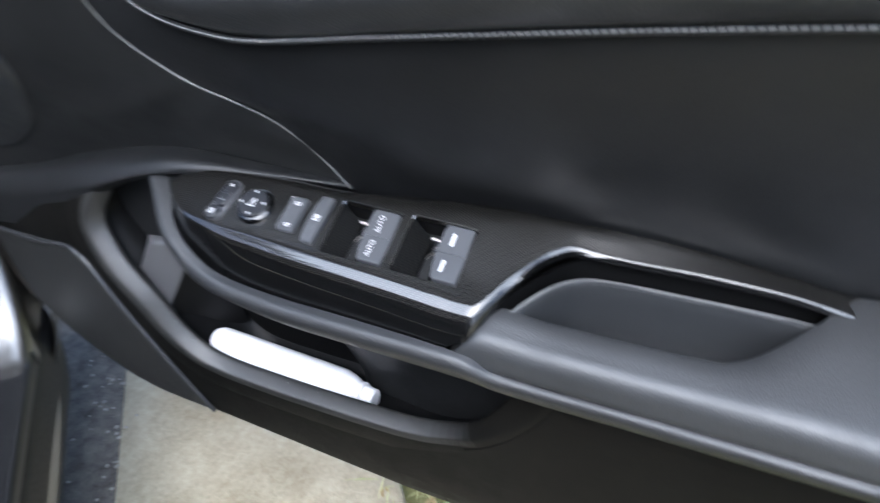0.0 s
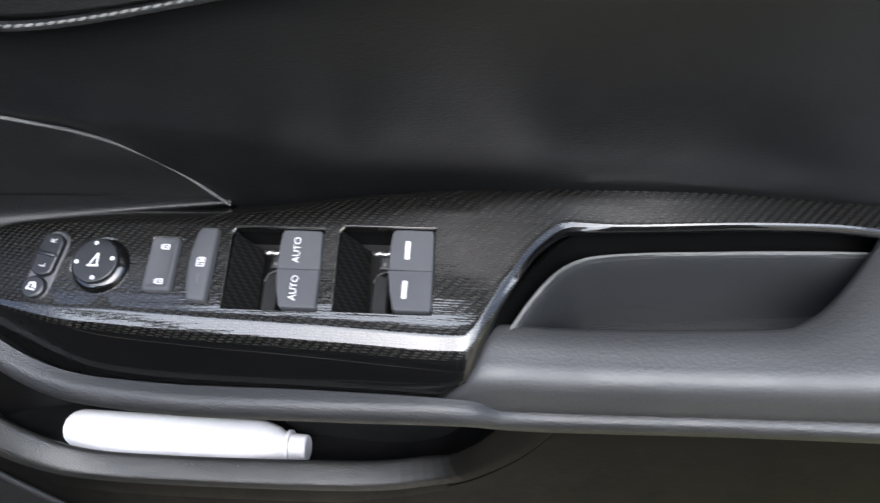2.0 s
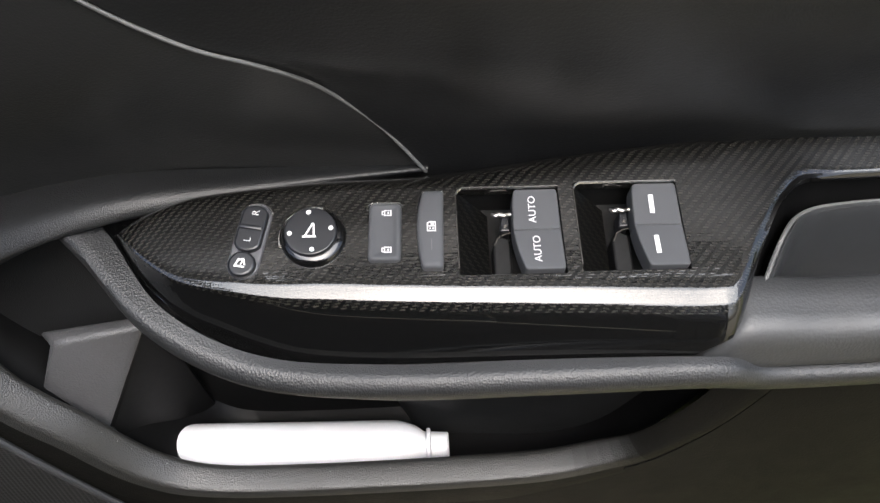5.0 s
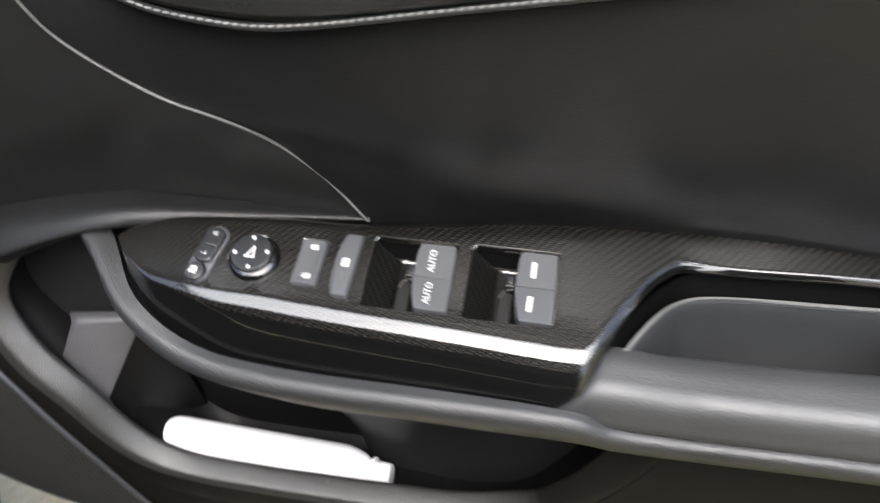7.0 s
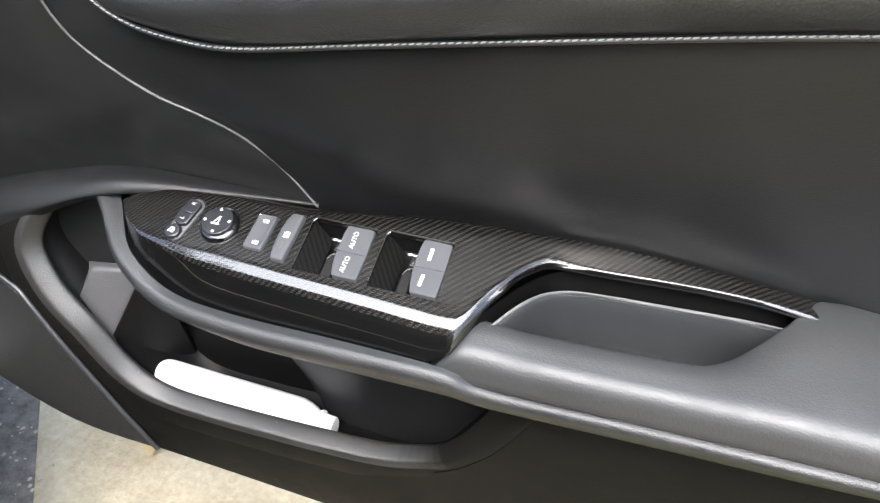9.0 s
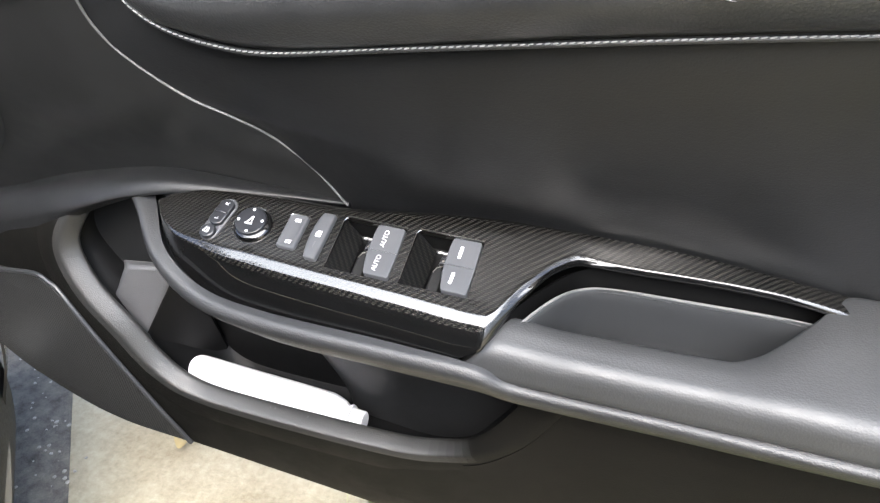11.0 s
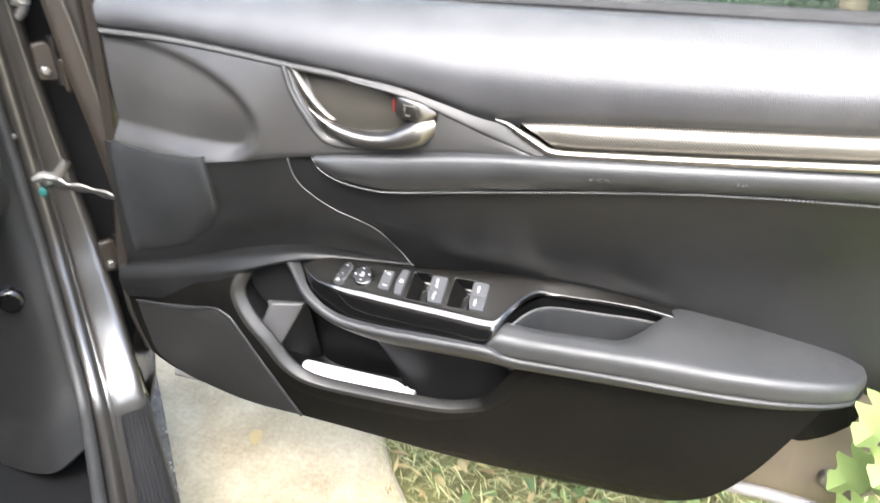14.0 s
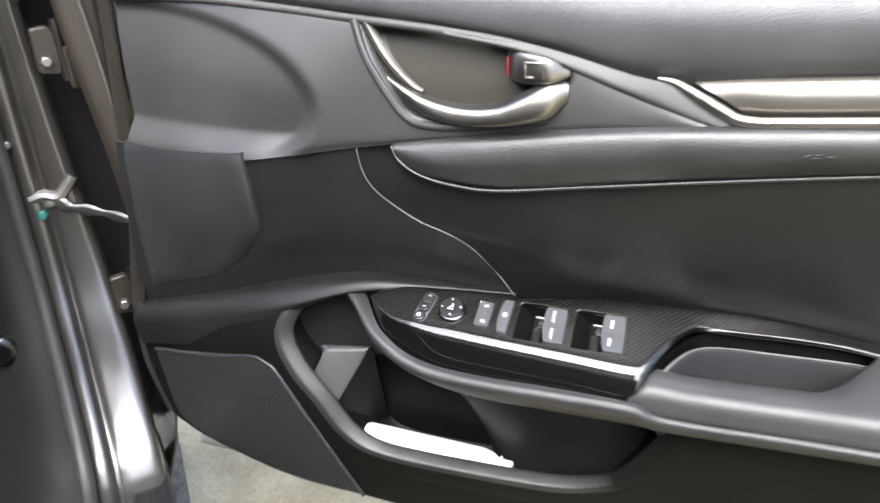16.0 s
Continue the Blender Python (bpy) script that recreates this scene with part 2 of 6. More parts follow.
def ground_material(name, a, c, scale, depth):
    m, n, l, b = nodes(name)
    v = coords(n, l)
    f = noise_tex(n, l, v, scale, 8, 0.65)
    f2 = noise_tex(n, l, v, scale * 14, 6, 0.7)
    mixed = math_node(n, l, "ADD", math_node(n, l, "MULTIPLY", f, 0.6), math_node(n, l, "MULTIPLY", f2, 0.4))
    l.new(ramp(n, l, mixed, [(0.35, a), (0.65, c)]), b.inputs["Base Color"])
    l.new(bump(n, l, f2, 0.6, depth), b.inputs["Normal"])
    b.inputs["Roughness"].default_value = 0.85
    return m


CONCRETE = ground_material("weathered_concrete", (0.215, 0.176, 0.106), (0.445, 0.392, 0.272), 7, 0.004)
SOIL = ground_material("soil_and_moss", (0.085, 0.080, 0.026), (0.21, 0.20, 0.07), 12, 0.01)
GRIT = ground_material("dark_grit", (0.045, 0.039, 0.031), (0.21, 0.185, 0.15), 45, 0.003)
SPECK = ground_material("pale_grit", (0.22, 0.20, 0.165), (0.45, 0.42, 0.36), 60, 0.001)


# ---- mesh helpers ----
def finish(bm, name, mat, angle=35):
    for f in bm.faces:
        f.smooth = True
    me = bpy.data.meshes.new(name)
    bm.to_mesh(me)
    bm.free()
    me.materials.append(mat)
    me.set_sharp_from_angle(angle=radians(angle))
    for p in me.polygons:
        p.use_smooth = p.loop_total <= 4
    return me


def thing(name, at, label, category, group="", kind=""):
    ob = new(name)
    ob.matrix_world = Matrix.Translation(at)
    ob.empty_display_size = 0.05
    return tagged(ob, label, category, group, kind)


def part(name, bm, mat, parent, label="", angle=35):
    ob = new(name, finish(bm, name, mat, angle))
    ob.parent = parent
    if parent.parent is None:
        ob.matrix_parent_inverse = Matrix.Translation(-parent.location)
    return tagged(ob, label)


def solo(name, bm, mat, label, category, kind="", angle=35, group=""):
    return tagged(new(name, finish(bm, name, mat, angle)), label, category, group, kind)


def cr(points, n):
    """n points along a smooth curve through the control points."""
    p = np.array(points, float)
    k = len(p)
    if k == 2:
        return [Vector(p[0] + (p[1] - p[0]) * i / (n - 1)) for i in range(n)]
    ext = np.vstack([2 * p[0] - p[1], p, 2 * p[-1] - p[-2]])
    out = []
    for i in range(n):
        u = i / (n - 1) * (k - 1)
        j = min(int(u), k - 2)
        t = u - j
        a, b, c, d = ext[j:j + 4]
        q = 0.5 * (2 * b + (c - a) * t + (2 * a - 5 * b + 4 * c - d) * t * t + (3 * b - a - 3 * c + d) * t ** 3)
        out.append(Vector(q))
    return out


def interp(x, xs, ys):
    """Smooth value at x of a curve given at xs."""
    x = min(max(x, xs[0]), xs[-1])
    j = 0
    while j < len(xs) - 2 and x > xs[j + 1]:
        j += 1
    def slope(i):
        if i == 0:
            return (ys[1] - ys[0]) / (xs[1] - xs[0])
        if i == len(xs) - 1:
            return (ys[-1] - ys[-2]) / (xs[-1] - xs[-2])
        a = (ys[i] - ys[i - 1]) / (xs[i] - xs[i - 1])
        b = (ys[i + 1] - ys[i]) / (xs[i + 1] - xs[i])
        return 0.0 if a * b <= 0 else 2 * a * b / (a + b)
    h = xs[j + 1] - xs[j]
    t = (x - xs[j]) / h
    m0, m1 = slope(j) * h, slope(j + 1) * h
    return (2 * t ** 3 - 3 * t * t + 1) * ys[j] + (t ** 3 - 2 * t * t + t) * m0 + (3 * t * t - 2 * t ** 3) * ys[j + 1] + (t ** 3 - t * t) * m1


def grid(rows, flip=False, dent=None):
    bm = bmesh.new()
    vs = []
    for r in rows:
        line = []
        for p in r:
            p = Vector(p)
            if dent:
                p = dent(p)
            line.append(bm.verts.new(p))
        vs.append(line)
    for a, b in zip(vs, vs[1:]):
        for i in range(len(a) - 1):
            q = (a[i], a[i + 1], b[i + 1], b[i])
            bm.faces.new(q[::-1] if flip else q)
    return bm


def thicken(bm, t):
    """Gives an open sheet a thickness behind its normals."""
    bm.normal_update()
    front = bm.faces[:]
    back = {v: bm.verts.new(v.co - v.normal * t) for v in bm.verts[:]}
    rim = [e for e in bm.edges if len(e.link_faces) == 1]
    for e in rim:
        l = e.link_loops[0]
        p, q = l.vert, l.link_loop_next.vert
        try:
            bm.faces.new((q, p, back[p], back[q]))
        except ValueError:
            pass
    for f in front:
        bm.faces.new([back[v] for v in reversed(f.verts)])
    return bm


def loft(rows, nu, nv, t=0.003, dent=None):
    """A smooth sheet through rows of control points, top row first, left to right as seen from the cabin."""
    first = [cr(r, nu) for r in rows]
    cols = [cr([r[i] for r in first], nv) for i in range(nu)]
    bm = grid([[cols[i][j] for i in range(nu)] for j in range(nv)], flip=True, dent=dent)
    return thicken(bm, t) if t else bm


def tube(path, r, seg=10, caps=True, flat=1.0):
    bm = bmesh.new()
    rings = []
    n = len(path)
    for i, p in enumerate(path):
        d = (path[min(i + 1, n - 1)] - path[max(i - 1, 0)]).normalized()
        a = d.cross(Vector((0, 0, 1)))
        a = a.normalized() if a.length > 1e-4 else Vector((1, 0, 0))
        b = a.cross(d)
        rr = r(i / (n - 1)) if callable(r) else r
        rings.append([bm.verts.new(p + rr * (a * math.cos(k * math.tau / seg) + b * flat * math.sin(k * math.tau / seg))) for k in range(seg)])
    for ra, rb in zip(rings, rings[1:]):
        for k in range(seg):
            bm.faces.new((ra[k], ra[(k + 1) % seg], rb[(k + 1) % seg], rb[k]))
    if caps:
        bm.faces.new(rings[0][::-1])
        bm.faces.new(rings[-1])
    bmesh.ops.recalc_face_normals(bm, faces=bm.faces[:])
    return bm


def rounded(points, r, seg=5):
    """A closed outline with its corners rounded; r is one radius or one per corner."""
    out = []
    n = len(points)
    for i, p in enumerate(points):
        p, a, b = Vector(p), Vector(points[i - 1]), Vector(points[(i + 1) % n])
        ri = r[i] if isinstance(r, (list, tuple)) else r
        u, v = (a - p), (b - p)
        k = min(ri, 0.49 * u.length, 0.49 * v.length)
        if k < 1e-5:
            out.append(p)
            continue
        s, e = p + u.normalized() * k, p + v.normalized() * k
        for j in range(seg + 1):
            t = j / seg
            out.append((1 - t) ** 2 * s + 2 * t * (1 - t) * p + t * t * e)
    return out


def slab(outline, depth, bevel, place=None, seg=3):
    """A plate of the 2D outline (local x, y), its top at z = depth, top edge rounded; place: a matrix."""
    bm = bmesh.new()
    f = bm.faces.new([bm.verts.new((p[0], p[1], 0)) for p in outline])
    if f.normal.z < 0 or sum(outline[i - 1][0] * outline[i][1] - outline[i][0] * outline[i - 1][1] for i in range(len(outline))) < 0:
        f.normal_flip()
    ext = bmesh.ops.extrude_face_region(bm, geom=[f], use_keep_orig=True)
    top = [g for g in ext["geom"] if isinstance(g, bmesh.types.BMVert)]
    bmesh.ops.translate(bm, vec=(0, 0, depth), verts=top)
    bmesh.ops.recalc_face_normals(bm, faces=bm.faces[:])
    if bevel:
        tops = set(top)
        es = [e for e in bm.edges if e.verts[0] in tops and e.verts[1] in tops]
        bmesh.ops.bevel(bm, geom=es, offset=bevel, segments=seg, profile=0.5, affect="EDGES")
    if place is not None:
        bm.transform(place)
    return bm


def panel(outline, holes, face, thick=0.004, bevel=0.002, step=0.02, seg=2):
    """A door panel: outline and holes in (x, z), laid on the depth face(x, z), with a rounded front edge."""
    bm = bmesh.new()
    edges = []
    for loop in [outline] + list(holes):
        vs = [bm.verts.new((p[0], 0, p[1])) for p in loop]
        edges += [bm.edges.new((vs[i - 1], vs[i])) for i in range(len(vs))]
    bmesh.ops.triangle_fill(bm, use_beauty=True, use_dissolve=False, edges=edges, normal=(0, -1, 0))
    xs = [p[0] for p in outline]
    zs = [p[1] for p in outline]
    x = math.floor(min(xs) / step) * step
    while x < max(xs):
        bmesh.ops.bisect_plane(bm, geom=bm.verts[:] + bm.edges[:] + bm.faces[:], plane_co=(x, 0, 0), plane_no=(1, 0, 0), dist=1e-6)
        x += step
    z = math.floor(min(zs) / step) * step
    while z < max(zs):
        bmesh.ops.bisect_plane(bm, geom=bm.verts[:] + bm.edges[:] + bm.faces[:], plane_co=(0, 0, z), plane_no=(0, 0, 1), dist=1e-6)
        z += step
    bmesh.ops.remove_doubles(bm, verts=bm.verts[:], dist=2e-5)
    for v in bm.verts:
        v.co.y = face(v.co.x, v.co.z) + thick
    for f in bm.faces:
        f.normal_update()
        if f.normal.y > 0:
            f.normal_flip()
    ext = bmesh.ops.extrude_face_region(bm, geom=bm.faces[:])
    top = [g for g in ext["geom"] if isinstance(g, bmesh.types.BMVert)]
    bmesh.ops.translate(bm, vec=(0, -thick, 0), verts=top)
    tops = set(top)
    rim = [e for e in bm.edges if e.verts[0] in tops and e.verts[1] in tops and any(not all(v in tops for v in f.verts) for f in e.link_faces)]
    if bevel:
        bmesh.ops.bevel(bm, geom=rim, offset=bevel, segments=seg, profile=0.5, affect="EDGES", clamp_overlap=True)
    bmesh.ops.recalc_face_normals(bm, faces=bm.faces[:])
    return bm


def block(size, at, bevel=0.001, rot=(0, 0, 0)):
    bm = bmesh.new()
    bmesh.ops.create_cube(bm, size=1.0)
    bm.transform(Matrix.Diagonal((*size, 1)))
    if bevel:
        bmesh.ops.bevel(bm, geom=bm.edges[:], offset=bevel, segments=2, profile=0.5, affect="EDGES")
    bm.transform(pose(*at, *rot))
    return bm


def disc(r, h, bevel, place, seg=40, ratio=1.0):
    return slab([(r * math.cos(i * math.tau / seg), r * ratio * math.sin(i * math.tau / seg)) for i in range(seg)], h, bevel, place, 4)


def text_mesh(body, size, place):
    c = bpy.data.curves.new("text", "FONT")
    c.body, c.size, c.align_x, c.align_y, c.extrude = body, size, "CENTER", "CENTER", 0.0001
    o = bpy.data.objects.new("text", c)
    me = bpy.data.meshes.new_from_object(o)
    bpy.data.objects.remove(o)
    bm = bmesh.new()
    bm.from_mesh(me)
    bpy.data.meshes.remove(me)
    bpy.data.curves.remove(c)
    bm.transform(place)
    return bm


def smooth01(t):
    t = min(max(t, 0.0), 1.0)
    return t * t * (3 - 2 * t)


def inside_distance(x, z, poly):
    """Signed distance to a closed outline, positive inside."""
    best, inside = 1e9, False
    for i in range(len(poly)):
        ax, az = poly[i - 1][0], poly[i - 1][1]
        bx, bz = poly[i][0], poly[i][1]
        dx, dz = bx - ax, bz - az
        t = min(max(((x - ax) * dx + (z - az) * dz) / (dx * dx + dz * dz + 1e-12), 0), 1)
        best = min(best, math.hypot(x - ax - t * dx, z - az - t * dz))
        if (az > z) != (bz > z) and x < (bx - ax) * (z - az) / (bz - az) + ax:
            inside = not inside
    return best if inside else -best


# ---- the open door ----
door = thing("car", (-0.30, 0.0, 0.02), "dark bronze car with its black-trimmed front door open", "car")

# curves that several panels share, left to right
CREASE = [(-0.508, 0.048, 0.858), (-0.396, 0.03, 0.856), (-0.312, 0.02, 0.849), (-0.231, 0.012, 0.840), (-0.154, 0.008, 0.831),
          (-0.082, 0.006, 0.818), (-0.015, 0.006, 0.793), (0.05, 0.006, 0.762)]
STITCH = [(-0.204, -0.003, 0.740), (-0.197, 0.000, 0.7240), (-0.179, 0.003, 0.7115), (-0.150, 0.004, 0.7045), (-0.113, 0.006, 0.7017), (-0.04, 0.010, 0.7085),
          (0.04, 0.014, 0.7160), (0.12, 0.017, 0.7235), (0.21, 0.018, 0.7315), (0.30, 0.021, 0.7355), (0.40, 0.031, 0.734), (0.52, 0.05, 0.727)]
SEAM = [(-0.238, -0.001, 0.733), (-0.238, 0.007, 0.7103), (-0.232, 0.015, 0.691), (-0.216, 0.022, 0.673), (-0.195, 0.029, 0.656),
        (-0.174, 0.037, 0.6435), (-0.158, 0.0485, 0.629), (-0.146, 0.0595, 0.6125), (-0.1315, 0.069, 0.5910), (-0.115, 0.0778, 0.561)]

# leather insert between the stitched roll and the armrest
part("leather_insert", loft([
    [(-0.2385, 0.002, 0.737), (-0.190, 0.010, 0.743), (-0.113, 0.015, 0.735), (0.0, 0.020, 0.733), (0.12, 0.024, 0.740), (0.25, 0.027, 0.748), (0.38, 0.036, 0.748), (0.54, 0.060, 0.740)],
    [(-0.2360, 0.0105, 0.700), (-0.185, 0.013, 0.698), (-0.113, 0.015, 0.692), (0.0, 0.020, 0.700), (0.12, 0.025, 0.710), (0.25, 0.029, 0.717), (0.38, 0.039, 0.717), (0.54, 0.062, 0.71)],
    [(-0.1965, 0.0285, 0.657), (-0.145, 0.033, 0.650), (-0.08, 0.037, 0.642), (0.01, 0.043, 0.643), (0.12, 0.049, 0.648), (0.25, 0.056, 0.65), (0.38, 0.067, 0.645), (0.54, 0.082, 0.635)],
    [(-0.1530, 0.0535, 0.6225), (-0.115, 0.055, 0.615), (-0.06, 0.057, 0.606), (0.02, 0.061, 0.604), (0.13, 0.067, 0.604), (0.25, 0.075, 0.600), (0.38, 0.078, 0.592), (0.54, 0.078, 0.575)],
    [(-0.115, 0.079, 0.561), (-0.09, 0.080, 0.560), (-0.05, 0.0805, 0.563), (0.03, 0.0795, 0.569), (0.13, 0.081, 0.566), (0.25, 0.087, 0.545), (0.38, 0.080, 0.520), (0.54, 0.078, 0.485)],
    [(-0.113, 0.086, 0.540), (-0.09, 0.087, 0.539), (-0.05, 0.088, 0.538), (0.03, 0.090, 0.535), (0.13, 0.092, 0.529), (0.25, 0.092, 0.519), (0.38, 0.083, 0.485), (0.54, 0.083, 0.445)],
], 80, 40), INSERT, door, "smooth black leather insert")

# stitched padded roll
part("leather_roll", loft([
    [(-0.204, 0.004, 0.741), (-0.17, 0.004, 0.746), (-0.113, 0.004, 0.752), (0.0, 0.004, 0.762), (0.10, 0.006, 0.766), (0.25, 0.012, 0.771), (0.38, 0.022, 0.774), (0.54, 0.045, 0.775)],
    [(-0.202, -0.004, 0.738), (-0.168, -0.006, 0.741), (-0.113, -0.008, 0.746), (0.0, -0.007, 0.756), (0.10, -0.005, 0.761), (0.25, 0.001, 0.766), (0.38, 0.012, 0.768), (0.54, 0.034, 0.768)],
    [(-0.201, -0.006, 0.735), (-0.166, -0.011, 0.728), (-0.110, -0.012, 0.728), (0.01, -0.009, 0.738), (0.11, -0.007, 0.746), (0.25, -0.001, 0.753), (0.38, 0.010, 0.754), (0.54, 0.032, 0.750)],
    [(-0.200, -0.004, 0.729), (-0.176, -0.003, 0.716), (-0.108, -0.001, 0.709), (0.01, 0.003, 0.720), (0.12, 0.007, 0.730), (0.25, 0.008, 0.740), (0.38, 0.019, 0.740), (0.54, 0.042, 0.733)],
    [(-0.199, 0.002, 0.7245), (-0.180, 0.006, 0.7105), (-0.108, 0.009, 0.7015), (0.01, 0.015, 0.7132), (0.12, 0.020, 0.7235), (0.25, 0.019, 0.735), (0.38, 0.031, 0.735), (0.54, 0.056, 0.727)],
], 80, 24), LEATHER, door, "padded black leather roll")


def stitches(path, pitch, length, r):
    bm = bmesh.new()
    run = 0.0
    for a, b in zip(path, path[1:]):
        d = b - a
        run += d.length
        if run < pitch:
            continue
        run = 0.0
        t = d.normalized()
        s = bmesh.ops.create_uvsphere(bm, u_segments=6, v_segments=4, radius=1.0)
        m = Matrix.LocRotScale(b, Vector((1, 0, 0)).rotation_difference((t + Vector((0, 0, 0.18))).normalized()), (length / 2, r, r))
        bmesh.ops.transform(bm, matrix=m, verts=s["verts"])
    return bm


part("stitching", stitches([p + Vector((0, -0.0025, -0.0005)) for p in cr(STITCH, 1500)], 0.0036, 0.0037, 0.00055), THREAD, door, "pale grey thread stitching")
rng = random.Random(9)
for x0, z0, y0, count in ((0.125, 0.748, -0.0079, 6), (0.262, 0.7535, -0.0008, 4)):
    for k in range(count):
        x, z = x0 + rng.gauss(0, 0.006), z0 + rng.gauss(0, 0.0012)
        part("scuff_mark", tube([Vector((x, y0 + 0.06 * (x - x0), z)), Vector((x + rng.uniform(0.002, 0.005), y0 + 0.06 * (x + 0.003 - x0), z + rng.uniform(-0.0008, 0.0008)))], 0.0004, 5, True, 0.5), PIPING, door, "small pale scuff")
part("stitch_welt", tube([p + Vector((0, -0.0005, -0.0015)) for p in cr(STITCH, 120)], 0.0018, 8), LEATHER, door)
part("seam_piping", tube([p + Vector((0, -0.001, 0)) for p in cr(SEAM, 60)], 0.0009, 8), PIPING, door, "thin grey seam piping")

# front side panel ahead of the seam
part("side_panel", loft([
    [(-0.535, 0.036, 0.715), (-0.45, 0.016, 0.716), (-0.353, 0.002, 0.716), (-0.29, 0.002, 0.726), (-0.2395, 0.002, 0.735)],
    [(-0.545, 0.040, 0.66), (-0.46, 0.025, 0.664), (-0.36, 0.012, 0.670), (-0.29, 0.014, 0.680), (-0.2335, 0.015, 0.692)],
    [(-0.555, 0.048, 0.60), (-0.46, 0.035, 0.610), (-0.36, 0.030, 0.625), (-0.27, 0.031, 0.640), (-0.1975, 0.0285, 0.657)],
    [(-0.57, 0.058, 0.54), (-0.46, 0.054, 0.560), (-0.35, 0.052, 0.590), (-0.24, 0.053, 0.608), (-0.1540, 0.0535, 0.6225)],
    [(-0.58, 0.068, 0.50), (-0.469, 0.066, 0.525), (-0.356, 0.066, 0.560), (-0.24, 0.072, 0.572), (-0.115, 0.080, 0.562)],
    [(-0.58, 0.075, 0.48), (-0.469, 0.075, 0.50), (-0.356, 0.075, 0.535), (-0.24, 0.080, 0.55), (-0.113, 0.086, 0.545)],
], 60, 36), SIDE, door, "black grained plastic side panel")
part("armrest_shoulder", loft([
    [(-0.585, 0.070, 0.502), (-0.47, 0.067, 0.528), (-0.36, 0.067, 0.560), (-0.27, 0.068, 0.576), (-0.19, 0.074, 0.571), (-0.114, 0.081, 0.5635)],
    [(-0.585, 0.056, 0.496), (-0.47, 0.051, 0.524), (-0.36, 0.047, 0.555), (-0.27, 0.050, 0.573), (-0.19, 0.064, 0.570), (-0.114, 0.0775, 0.5635)],
    [(-0.585, 0.049, 0.484), (-0.47, 0.042, 0.511), (-0.36, 0.034, 0.542), (-0.275, 0.042, 0.565), (-0.19, 0.061, 0.567), (-0.114, 0.0765, 0.562)],
    [(-0.585, 0.050, 0.468), (-0.47, 0.041, 0.494), (-0.37, 0.034, 0.531), (-0.28, 0.044, 0.561), (-0.19, 0.064, 0.562), (-0.114, 0.079, 0.559)],
    [(-0.585, 0.056, 0.446), (-0.47, 0.0425, 0.472), (-0.38, 0.0365, 0.519), (-0.28, 0.056, 0.556), (-0.19, 0.070, 0.558), (-0.114, 0.083, 0.555)],
], 60, 24), SHOULDER, door, "rounded grained shoulder leading to the armrest")
part("knee_pad", loft([
    [(-0.516, 0.030, 0.719), (-0.46, 0.010, 0.719), (-0.385, -0.006, 0.723), (-0.359, -0.006, 0.724), (-0.357, 0.006, 0.723)],
    [(-0.521, 0.029, 0.705), (-0.46, 0.010, 0.706), (-0.385, -0.006, 0.709), (-0.358, -0.006, 0.710), (-0.356, 0.010, 0.709)],
    [(-0.526, 0.032, 0.67), (-0.47, 0.015, 0.672), (-0.39, 0.001, 0.675), (-0.360, 0.001, 0.676), (-0.357, 0.016, 0.676)],
    [(-0.536, 0.040, 0.62), (-0.49, 0.027, 0.625), (-0.41, 0.016, 0.632), (-0.375, 0.018, 0.636), (-0.365, 0.028, 0.637)],
    [(-0.546, 0.052, 0.56), (-0.52, 0.046, 0.565), (-0.45, 0.042, 0.578), (-0.41, 0.042, 0.59), (-0.40, 0.046, 0.593)],
    [(-0.551, 0.060, 0.53), (-0.54, 0.058, 0.535), (-0.50, 0.056, 0.545), (-0.46, 0.054, 0.556), (-0.45, 0.056, 0.56)],
], 40, 30), CUPSKIN, door, "raised smooth black pad")

# handle panel with the bowl and the oval speaker hollow pressed into it
BOWL = [(p.x, p.y) for p in rounded([(-0.229, 0.840), (-0.217, 0.808), (-0.190, 0.766), (-0.165, 0.760), (-0.085, 0.767), (-0.056, 0.782), (-0.050, 0.803), (-0.095, 0.822), (-0.150, 0.835)],
                                    [0.004, 0.02, 0.02, 0.02, 0.03, 0.02, 0.01, 0.03, 0.03], 4)]



def handle_dent(p):
    d = inside_distance(p.x, p.z, BOWL)
    y = p.y + 0.019 * smooth01((d + 0.001) / 0.008)
    e = 0.088 * (1 - math.hypot((p.x + 0.50) / 0.230, (p.z - 0.768) / 0.088))
    y += (0.006 + 0.015 * smooth01((0.860 - p.z) / 0.12)) * smooth01((e + 0.002) / 0.012) * smooth01((p.z - 0.712) / 0.030)
    return Vector((p.x, y, p.z))


